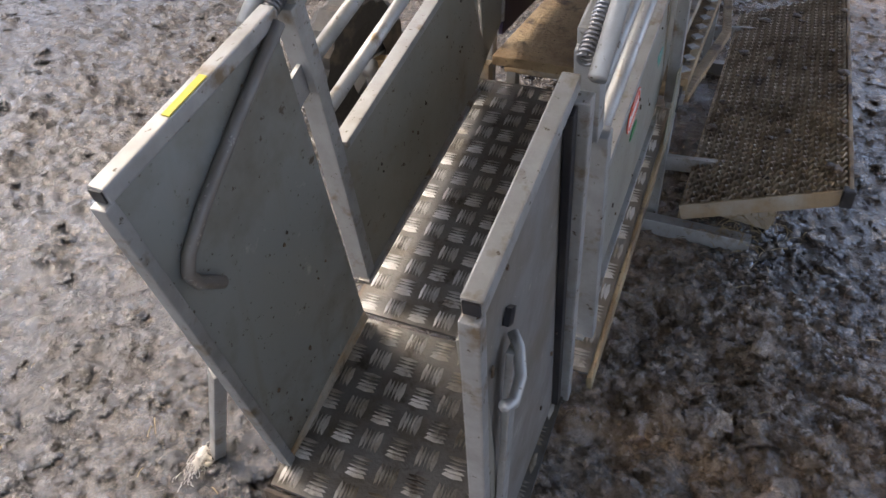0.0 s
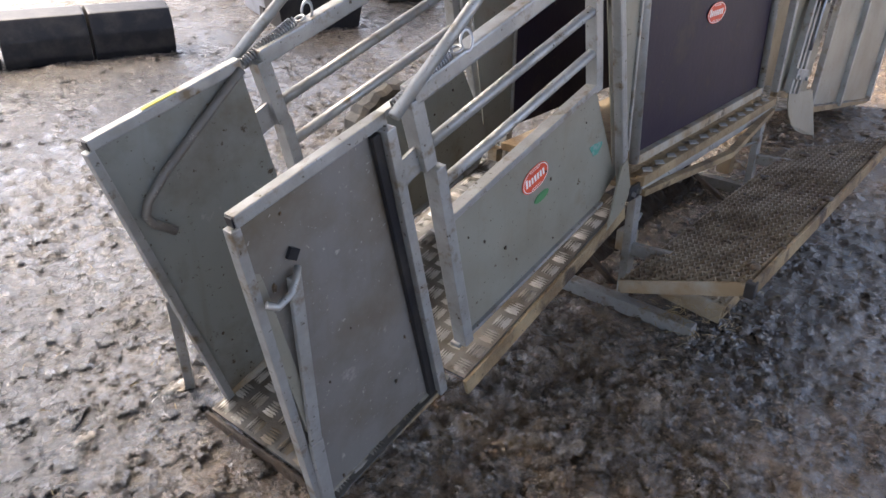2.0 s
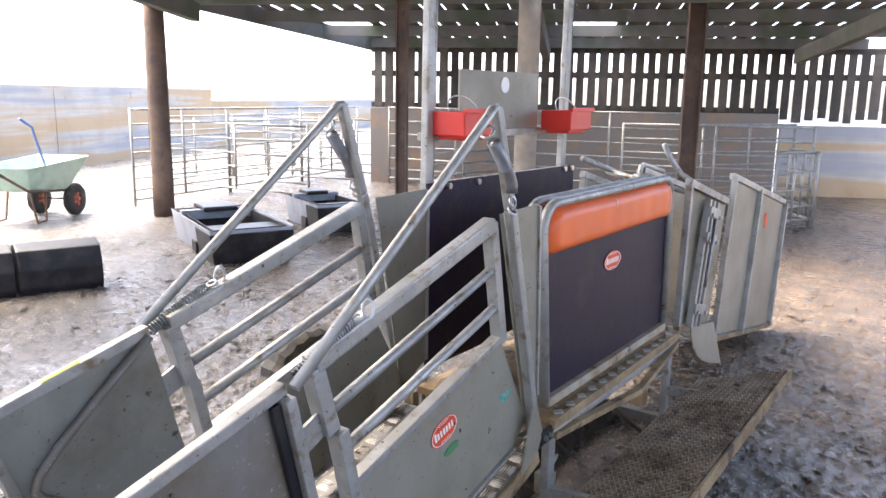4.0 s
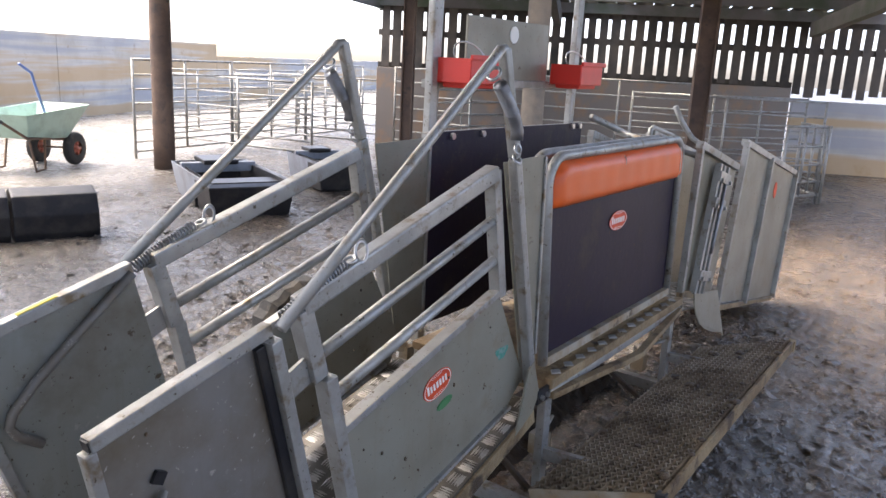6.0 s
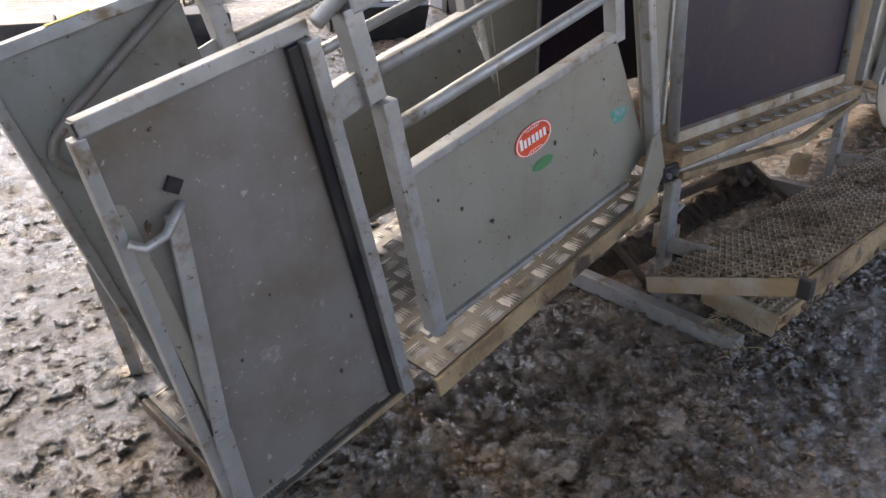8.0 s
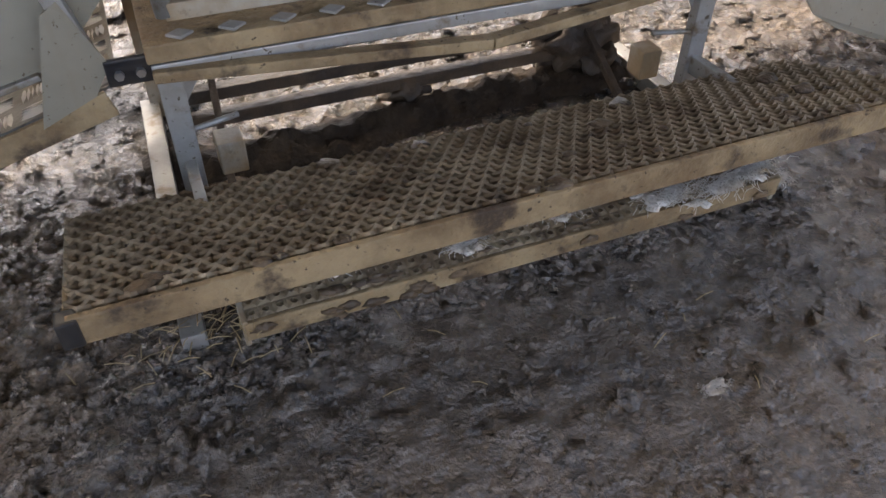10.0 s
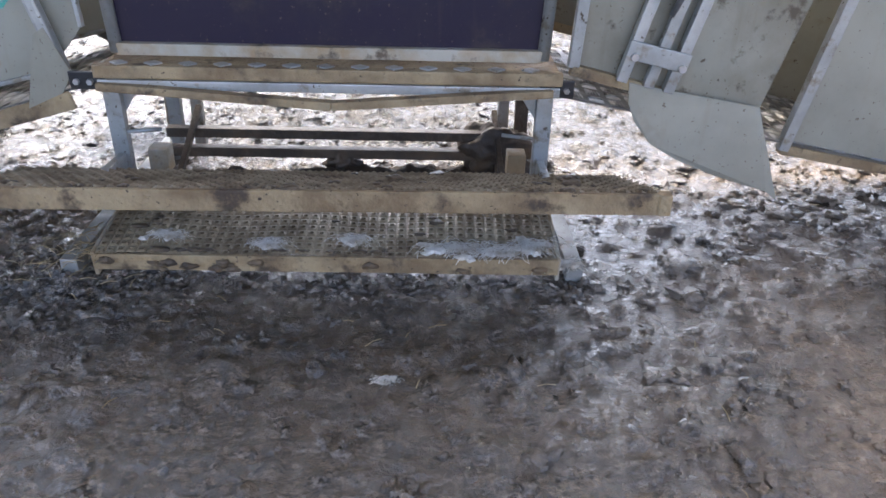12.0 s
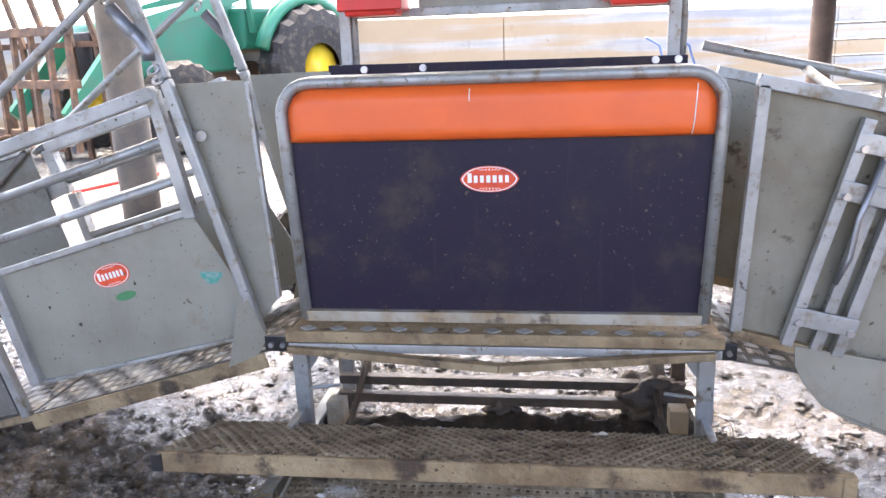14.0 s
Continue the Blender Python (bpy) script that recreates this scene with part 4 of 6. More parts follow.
def front_panel():
    g = new("front_panel")
    g.parent = clamp
    f = lambda x, z: V((0.02 + x * (0.575 + (z - 0.53) * 0.05), 0.03 + (z - 0.53) * 0.03, z))
    r = 0.09
    top = 1.225
    pts = [f(-1, 0.535), f(-1, top - r)]
    pts += [f(-1, top - r) + V((r * (1 - math.cos(a)), 0, r * math.sin(a))) for a in [radians(15 * k) for k in range(1, 7)]]
    pts += [f(1, top - r) + V((-r * (1 - math.cos(a)), 0, r * math.sin(a))) for a in [radians(90 - 15 * k) for k in range(0, 6)]]
    pts += [f(1, top - r), f(1, 0.535)]
    bm = B()
    tube(bm, pts, 0.017, 12)
    cp("tube_frame", bm, GALV, g, "bent galvanised tube frame", True)
    bm = B()
    tube(bm, [p + V((0, 0.06, 0)) for p in pts], 0.017, 12)
    cp("tube_frame", bm, GALV, g, smooth=True)
    bm = B()
    beam(bm, f(-1, 0.545), f(1, 0.545), 0.03, 0.032)
    cp("bottom_rail", bm, GRIMY, g)
    bm = B()
    plate(bm, [f(-0.975, 0.55) + V((0, 0.012, 0)), f(0.975, 0.55) + V((0, 0.012, 0)), f(0.97, 1.1) + V((0, 0.012, 0)), f(-0.97, 1.1) + V((0, 0.012, 0))], 0.008)
    sheet = cp("rubber_sheet", bm, RUBBER, g, "black rubber sheet flecked with mud")
    # the padded top: a cushion that bulges forward, its upper corners cut round
    bm = B()
    nx, nz = 44, 12
    grid = []
    for j in range(nz + 1):
        row = []
        tz = j / nz
        for i in range(nx + 1):
            tx = 2 * i / nx - 1
            z = 1.06 + tz * 0.148
            cut = max(0.0, tz - 0.45) / 0.55
            hw = 0.968 - 0.075 * cut ** 2.2
            p = f(tx * hw, z)
            edge = min(1.0, (1 - abs(tx)) * 16) * min(1.0, tz * 5 + 0.25) * min(1.0, (1 - tz) * 4 + 0.1)
            p.y -= 0.03 * math.sin(min(1, edge) * math.pi / 2) + 0.0015 * math.sin(i * 1.3) * math.sin(tz * 3)
            row.append(bm.verts.new(p))
        grid.append(row)
    back = [[bm.verts.new(v.co + V((0, 0.035 - (v.co.y - 0.03), 0)) if False else (v.co.x, 0.075, v.co.z)) for v in row] for row in grid]
    for a, rev in ((grid, False), (back, True)):
        for j in range(nz):
            for i in range(nx):
                q = (a[j][i], a[j][i + 1], a[j + 1][i + 1], a[j + 1][i])
                bm.faces.new(q[::-1] if rev else q)
    ring = [(0, i) for i in range(nx)] + [(j, nx) for j in range(nz)] + [(nz, i) for i in range(nx, 0, -1)] + [(j, 0) for j in range(nz, 0, -1)]
    for (j0, i0), (j1, i1) in zip(ring, ring[1:] + ring[:1]):
        bm.faces.new((back[j0][i0], back[j1][i1], grid[j1][i1], grid[j0][i0]))
    cp("padded_top", bm, ORANGE, g, "orange vinyl padding with rounded corners", True)
    bm = B()
    tube(bm, [f(0.865, 1.065) + V((0, -0.026, 0)), f(0.87, 1.1) + V((0, -0.0305, 0)), f(0.872, 1.16) + V((0, -0.0305, 0)), f(0.874, 1.195) + V((0, -0.024, 0))], 0.0015, 6)
    cp("pad_seam", bm, WHITE, g, "thin pale seam in the padding", True)
    bm = B()
    tube(bm, [f(-0.105, 1.165) + V((0, -0.0305, 0)), f(-0.104, 1.185) + V((0, -0.029, 0)), f(-0.103, 1.197) + V((0, -0.02, 0))], 0.0015, 6)
    cp("pad_seam", bm, WHITE, g, "thin pale seam in the padding", True)
    oval_sticker(sheet, (0.004, 0.0485, 0.947), 0.165, 0.074, (1, 0, 0), (0, 0, 1), "", six=True)
    return g


front_panel()
# floor sill with tread, beneath the panel
bm = B()
box(bm, (0.02, 0.26, 0.487), (1.25, 0.56, 0.03), bevel=0.004)
cp("floor_tray", bm, BAR_DIRTY)
bm = B()
box(bm, (0.02, -0.022, 0.498), (1.25, 0.03, 0.035), bevel=0.004)
cp("sill", bm, BAR_DIRTY, None, "dung-caked tread sill")
for i in range(13):
    bm = B()
    x = -0.54 + i * 0.0915
    plate(bm, [(x - 0.026, -0.012, 0.518), (x, -0.034, 0.518), (x + 0.026, -0.012, 0.518), (x, 0.006, 0.518)], 0.006, (0, 0, 1), 0.002)
    cp("sill_stud", bm, GALV)
bm = B()
beam(bm, (-0.6, -0.02, 0.462), (0.64, -0.02, 0.462), 0.022, 0.026)
cp("sill_bar", bm, GALV)
bm = B()
beam(bm, (-0.6, -0.03, 0.458), (0.029, -0.085, 0.434), 0.03, 0.022)
beam(bm, (0.029, -0.085, 0.434), (0.62, -0.03, 0.462), 0.03, 0.022)
cp("vee_bar", bm, BAR_DIRTY, None, "bent flat bar under the sill")
for x in (-0.628, 0.632):
    bm = B()
    box(bm, (x, -0.02, 0.47), (0.095, 0.012, 0.05), bevel=0.004)
    br = cp("bracket", bm, BLACK, None, "black pivot bracket with two bolts")
    for d in (-0.018, 0.018):
        bm = B()
        disc(bm, (x + d - (0.008 if x < 0 else -0.008), -0.03, 0.468), 0.0085, 0.012, n=6)
        cp("bolt", bm, STEEL, br)
    bm = B()
    tube(bm, [(x * 0.93, 0.0, 0.47), (x * 0.93, 0.5, 0.47)], 0.02)
    cp("pivot_tube", bm, GRIMY, None, smooth=True)
for x in (-0.575, 0.605):
    for y in (0.0, 0.48):
        bm = B()
        beam(bm, (x, y, 0.0), (x, y, 0.47), 0.045, 0.03, up=(0, 1, 0))
        plate(bm, [(x, y + 0.012, 0.46), (x + (0.08 if x < 0 else -0.08), y + 0.012, 0.46), (x, y + 0.012, 0.34)], 0.006)
        cp("leg", bm, MUDDY if x > 0 and y > 0.2 else GALV)
    bm = B()
    beam(bm, (x - 0.075 * (1 if x < 0 else -1), -0.3, 0.052), (x - 0.055 * (1 if x < 0 else -1), 0.56, 0.06), 0.045, 0.05)
    cp("skid", bm, GALV, None, "muddy galvanised ground skid")
    bm = B()
    beam(bm, (x, 0.02, 0.235), (x, -0.3, 0.255), 0.022, 0.045)
    cp("platform_arm", bm, GALV)
    bm = B()
    tube(bm, [(x, -0.01, 0.32), (x + (0.11 if x < 0 else -0.11), 0.02, 0.32)], 0.006, 8)
    cp("lock_pin", bm, GALV, smooth=True)
    bm = B()
    beam(bm, (x + (0.07 if x < 0 else -0.07), 0.02, 0.0), (x + (0.1 if x < 0 else -0.1), 0.42, 0.25), 0.018, 0.02)
    cp("strut", bm, MUDDY)
bm = B()
box(bm, (-0.49, 0.05, 0.22), (0.055, 0.06, 0.075), bevel=0.004)
cp("socket", bm, GRIMY)
bm = B()
box(bm, (0.55, 0.1, 0.2), (0.055, 0.06, 0.075), bevel=0.004)
cp("socket", bm, GRIMY)
for z, r, y in ((0.185, 0.02, 0.36), (0.125, 0.018, 0.345)):
    bm = B()
    beam(bm, (-0.57, y, z), (0.57, y, z), 0.035, 0.032)
    cp("axle_bar", bm, MUDDY)


def lumpy(bm, c, s, seed, sub=2, rough=0.35):
    t = bmesh.new()
    bmesh.ops.create_icosphere(t, subdivisions=sub, radius=1)
    for v in t.verts:
        k = 1 + rough * (noise.noise(v.co * 1.7 + V((seed * 3.1, seed, 0))) + 0.5 * noise.noise(v.co * 4 + V((seed, 0, seed))))
        v.co = V((v.co.x * s[0] * k, v.co.y * s[1] * k, v.co.z * s[2] * k)) + V(c)
    merge(bm, t)
    return bm


bm = B()
lumpy(bm, (0.5, 0.37, 0.13), (0.11, 0.07, 0.085), 3, 4, 0.5)
lumpy(bm, (0.56, 0.34, 0.08), (0.06, 0.06, 0.06), 7, 4, 0.5)
cp("mud_lump", bm, MUDDY, None, "mud packed round the axle", True)
bm = B()
lumpy(bm, (0.0, 0.36, 0.09), (0.06, 0.045, 0.04), 4, 4, 0.5)
cp("mud_lump", bm, MUDDY, None, "mud packed round the axle", True)
# rear board and its tubes
YR = 0.525
bm = B()
plate(bm, [(-0.575, YR, 0.56), (0.6, YR, 0.56), (0.6, YR, 1.252), (-0.575, YR, 1.258)], 0.012)
cp("rear_board", bm, RUBBER, None, "black rubber rear board")
bm = B()
beam(bm, (-0.575, YR + 0.022, 1.246), (0.6, YR + 0.022, 1.24), 0.03, 0.02)
cp("rear_rail", bm, GALV)
for x in (-0.45, -0.25, 0.5, 0.57):
    bm = B()
    disc(bm, (x, YR - 0.012, 1.24), 0.012, 0.012, n=10)
    cp("bolt", bm, STEEL)
for y, xs in ((0.025, (-0.9, -0.667, -0.635, -0.705)), (YR, (-0.86, -0.575, -0.575, -0.72))):
    bm = B()
    plate(bm, [(xs[0], y, 1.235), (xs[1], y, 1.24), (xs[2], y, 0.60), (xs[3], y, 0.52)], 0.004)
    cp("end_sheet", bm, SHEET)
    bm = B()
    beam(bm, (xs[1], y, 1.235), (xs[2], y, 0.6), 0.012, 0.02, up=(0, 1, 0))
    cp("end_sheet_edge", bm, GALV)
bm = B()
tube(bm, [(-0.83, 0.015, 1.09), (-0.81, 0.0, 1.09)], 0.016, 10)
cp("stop_pin", bm, GALV)

# ---- the operator's foot platform ----
plat = thing("foot_platform", "tilted expanded-mesh standing platform caked with dried dung", "platform", (0, -0.3, 0.25))
pm = Matrix.Translation((0, 0.3, -0.25))
PF, PB = [V((-0.79, -0.487, 0.366)), V((0.822, -0.482, 0.374))], [V((-0.81, -0.095, 0.238)), V((0.805, -0.095, 0.244))]


def pp(x, y, z=0.0):
    a, b = lerp(PF[0], PF[1], x), lerp(PB[0], PB[1], x)
    p = lerp(a, b, y)
    return p + V((0, 0.0, z))


def plp(name, bm, mat, label="", smooth=False):
    bmesh.ops.transform(bm, matrix=pm, verts=bm.verts)
    return part(name, bm, mat, plat, label, smooth)


bm = B()
R, N = 15, 46
for r in range(R):
    for s in (0, 1):
        prev = None
        for i in range(N * 2 + 1):
            x = i / (N * 2)
            up = (i + r + s) % 2
            y = (r + 0.5 + (0.46 if s else 0.04) * 1.0 + (0.22 if up else -0.22) * (1 if s else -1)) / R
            y = min(max(y, 0.004), 0.996)
            sag = 0.006 * math.sin(x * 19) * math.sin(y * 3)
            c = pp(x, y, sag)
            w = 0.0038
            hi = 0.012 if up else 0.003
            ring = [bm.verts.new(c + V((0, -w, -0.006))), bm.verts.new(c + V((0, w, -0.004))), bm.verts.new(c + V((0, w * 0.5, hi))), bm.verts.new(c + V((0, -w * 0.7, hi - 0.003)))]
            if prev:
                for k in range(4):
                    bm.faces.new((prev[k], prev[(k + 1) % 4], ring[(k + 1) % 4], ring[k]))
            prev = ring
plp("mesh_deck", bm, MESH, "expanded metal mesh", False)
# dark sheet added under the deck so that the mesh gaps come out dark
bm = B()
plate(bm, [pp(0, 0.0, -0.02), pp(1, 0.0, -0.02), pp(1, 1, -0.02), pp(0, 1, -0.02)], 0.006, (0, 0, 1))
plp("dung_fill", bm, DARK_BROWN, "dark brown sheet behind the gaps of the mesh")
bm = B()
beam(bm, pp(0, 0, -0.02) + V((0, -0.004, 0)), pp(1, 0, -0.02) + V((0, -0.004, 0)), 0.012, 0.052, bevel=0.003)
plp("front_edge", bm, BAR_DIRTY)
for x in (0, 1):
    bm = B()
    beam(bm, pp(x, 0, -0.02), pp(x, 1, -0.02), 0.008, 0.045, bevel=0.002)
    plp("end_edge", bm, GRIMY)
bm = B()
beam(bm, pp(0, 1, -0.02), pp(1, 1, -0.02), 0.008, 0.04, bevel=0.002)
plp("rear_edge", bm, BAR_DIRTY)
for x in (0.03, 0.97):
    bm = B()
    box(bm, pp(0 if x < 0.5 else 1, 0, -0.02), (0.03, 0.03, 0.05), bevel=0.004)
    plp("corner_plug", bm, BLACK if x < 0.5 else BAR_DIRTY)
rnd = random.Random(4)
for k in range(34):
    bm = B()
    c = pp(rnd.uniform(0.02, 0.98), rnd.random() ** 1.5, 0.008)
    w = rnd.uniform(0.005, 0.02)
    lumpy(bm, c, (w * 1.4, w, w * 0.35), k, 2, 0.6)
    plp("dung_splat", bm, CLOD, "", True)

# ---- the lower step ----
step = thing("lower_step", "low perforated steel step edged in mud and tufts of wool", "step", (0.03, -0.2, 0.0))
sm = Matrix.Translation((-0.03, 0.2, 0))


def stp(name, bm, mat, label="", smooth=False):
    bmesh.ops.transform(bm, matrix=sm, verts=bm.verts)
    return part(name, bm, mat, step, label, smooth)


bm = B()
cw = 0.0262
nx, ny = 45, 8
S0 = V((-0.555, -0.347, 0.125))


def sp(i, j):
    return S0 + V((i * cw, j * cw, j * cw * 0.13 + 0.004 * math.sin(i * 0.4)))


for i in range(nx):
    for j in range(ny):
        c = (sp(i, j) + sp(i + 1, j + 1)) / 2
        off = 0
        sq = [sp(i, j), lerp(sp(i, j), sp(i + 1, j), 0.5), sp(i + 1, j), lerp(sp(i + 1, j), sp(i + 1, j + 1), 0.5), sp(i + 1, j + 1), lerp(sp(i + 1, j + 1), sp(i, j + 1), 0.5), sp(i, j + 1), lerp(sp(i, j + 1), sp(i, j), 0.5)]
        inn = [c + (V((p.x, p.y, 0)) - V((c.x, c.y, 0))).normalized() * 0.0068 + V((0, 0, 0.003)) for p in sq]
        low = [p - V((0, 0, 0.01)) for p in inn]
        a, b, d = [bm.verts.new(p) for p in sq], [bm.verts.new(p) for p in inn], [bm.verts.new(p) for p in low]
        for k in range(8):
            bm.faces.new((a[k], a[(k + 1) % 8], b[(k + 1) % 8], b[k]))
            bm.faces.new((b[k], b[(k + 1) % 8], d[(k + 1) % 8], d[k]))
bmesh.ops.remove_doubles(bm, verts=bm.verts, dist=0.0002)
stp("perforated_deck", bm, MESH, "round-holed grip plate")
bm = B()
beam(bm, (-0.56, -0.35, 0.104), (0.625, -0.35, 0.104), 0.01, 0.045)
stp("front_edge", bm, BAR_DIRTY)
bm = B()
beam(bm, (-0.56, -0.13, 0.125), (0.625, -0.13, 0.125), 0.01, 0.05)
stp("rear_edge", bm, GRIMY)
for x in (-0.558, 0.625):
    bm = B()
    beam(bm, (x, -0.35, 0.095), (x, -0.13, 0.12), 0.01, 0.07)
    stp("end_edge", bm, GRIMY)

rnd = random.Random(9)
for k in range(30):
    bm = B()
    w = rnd.uniform(0.005, 0.015)
    px = rnd.uniform(-0.53, 0.6)
    py = rnd.choice((-0.335, -0.335, rnd.uniform(-0.34, -0.15)))
    lumpy(bm, (px, py, 0.131 + (py + 0.347) * 0.13), (w * 1.7, w * 0.8, w * 0.4), 40 + k, 2, 0.7)
    stp("dung_splat", bm, CLOD, "", True)
for k in range(16):
    bm = B()
    w = rnd.uniform(0.006, 0.016)
    lumpy(bm, (rnd.uniform(-0.56, 0.63), -0.356, rnd.uniform(0.085, 0.11)), (w * 1.6, 0.007, w * 0.7), 80 + k, 2, 0.7)
    stp("dung_splat", bm, CLOD, "", True)

# ---- the exit side ----
ex = thing("exit_ramp", "galvanised exit race with sliding gate frame and sheeted side panels", "ramp", (1.5, 0.25, 0))
em = Matrix.Translation((-1.5, -0.25, 0))


def xp(name, bm, mat, parent=None, label="", smooth=False):
    bmesh.ops.transform(bm, matrix=em, verts=bm.verts)
    return part(name, bm, mat, parent or ex, label, smooth)


def exit_side(y, near):
    g = new("side_panel")
    g.parent = ex
    s = 1 if near else -1
    P = lambda x, z, d=0.0: V((x, y + d * s, z))
    ap = lambda n, bm, m, lab="", sm_=False: xp(n, bm, m, g, lab, sm_)
    bm = B()
    plate(bm, [P(0.70, 1.195), P(1.365, 1.04), P(1.20, 0.40), P(0.665, 0.53)], 0.004)
    ap("sheet", bm, SMEARED)
    bm = B()
    beam(bm, P(0.69, 1.2, -0.01), P(1.33, 1.05, -0.01), 0.034, 0.034)
    ap("top_rail", bm, GALV)
    bm = B()
    beam(bm, P(0.705, 1.19, -0.012), P(0.672, 0.53, -0.012), 0.03, 0.03, up=(0, 1, 0))
    ap("post", bm, GALV)
    bm = B()
    beam(bm, P(0.665, 0.525, -0.012), P(1.12, 0.415, -0.012), 0.03, 0.03)
    ap("bottom_rail", bm, BAR_DIRTY)
    # slanting gate guides
    for dx, w in ((0.0, 0.03), (0.075, 0.022), (0.13, 0.03)):
        bm = B()
        beam(bm, P(0.955 + dx, 1.10 - dx * 0.22, -0.03), P(0.80 + dx, 0.50 - dx * 0.22, -0.03), 0.03, w, up=(0, 1, 0))
        ap("gate_guide", bm, GALV)
    for t in (0.1, 0.3, 0.86):
        a = lerp(P(0.955, 1.10), P(0.80, 0.50), t)
        bm = B()
        box(bm, a + V((0.065, -0.05 * s, -0.012)), (0.17, 0.012, 0.05), Matrix.Rotation(0.22, 4, 'Y'), 0.003)
        ap("guide_strap", bm, GALV)
        for dx in (0.0, 0.13):
            bm = B()
            disc(bm, a + V((dx, -0.06 * s, -0.012 - dx * 0.22)), 0.01, 0.012, n=8)
            ap("bolt", bm, STEEL)
    bm = B()
    tube(bm, [P(0.985, 1.0, -0.06), P(0.94, 0.85, -0.065), P(0.93, 0.75, -0.06), P(0.9, 0.68, -0.06)], 0.008, 8)
    ap("latch_rod", bm, SPRING, "dark latch rod", True)
    # long side panel beyond the gate
    bm = B()
    plate(bm, [P(1.46, 1.17), P(2.8, 0.895), P(2.64, 0.065), P(1.29, 0.305)], 0.004)
    ap("sheet", bm, SHEET)
    for a, b, w in ((P(1.46, 1.17), P(2.8, 0.895), 0.034), (P(1.29, 0.305), P(2.64, 0.065), 0.03)):
        bm = B()
        beam(bm, a, b, w, w)
        ap("rail", bm, GALV if a.z > 1 else BAR_DIRTY)
    for t in (0.0, 0.44, 1.0):
        bm = B()
        beam(bm, lerp(P(1.46, 1.17, -0.015), P(2.8, 0.895, -0.015), t), lerp(P(1.29, 0.305, -0.015), P(2.64, 0.065, -0.015), t), 0.03, 0.03, up=(0, 1, 0))
        ap("post", bm, GALV)
    return g


ex_near = exit_side(0.0, True)
ex_far = exit_side(YF, False)
bm = B()
plate(bm, [(2.3 + 0.04 * math.cos(a), -0.004, 0.83 + 0.05 * math.sin(a)) for a in [6.283 * k / 16 for k in range(16)]], 0.002)
xp("paint_mark", bm, RED, ex_near, "faded red badge")
tread(0.66, 2.62, -0.02, 0.52, lambda x: 0.45 - 0.19 * (x - 0.66), "ramp_floor", ex, em, 3)
splashes(ex_near, em, [(0.73, 0, 1.15), (1.3, 0, 1.02), (1.16, 0, 0.44), (0.7, 0, 0.55)], 10, 7, -0.006)
# sheet flap hanging below the near side, its lower corner round
bm = B()
fl = [V((0.825, -0.03, 0.495)), V((1.19, -0.035, 0.435)), V((1.285, -0.07, 0.17))]
fl += [V((1.247, -0.07, 0.2)), V((1.10, -0.06, 0.24)), V((0.98, -0.055, 0.285)), V((0.90, -0.05, 0.33)), V((0.85, -0.04, 0.39)), V((0.828, -0.035, 0.44))]
plate(bm, fl, 0.005, (0, 1, 0.1))
xp("flap", bm, SHEET, None, "round-cornered galvanised sheet flap")
# lever over the gate
bm = B()
tube(bm, [(1.3, 0.05, 1.08), (1.38, 0.25, 1.17), (1.34, 0.3, 1.25), (1.3, 0.33, 1.33)], 0.014, 10)
tube(bm, [(0.95, 0.05, 1.12), (0.95, 0.5, 1.2)], 0.014, 10)
tube(bm, [(1.05, 0.06, 1.1), (1.2, 0.45, 1.16)], 0.012, 10)
xp("gate_lever", bm, GALV, None, "gate lifting lever", True)
bm = B()
tube(bm, [(0.64, 0.49, 1.28), (1.5, 0.49, 1.085)], 0.016, 10)
tube(bm, [(1.42, 0.5, 1.1), (1.43, 0.5, 1.19), (1.47, 0.5, 1.2), (1.8, 0.5, 1.14), (1.84, 0.5, 1.02)], 0.014, 10)
xp("hoop_rail", bm, GALV, None, smooth=True)

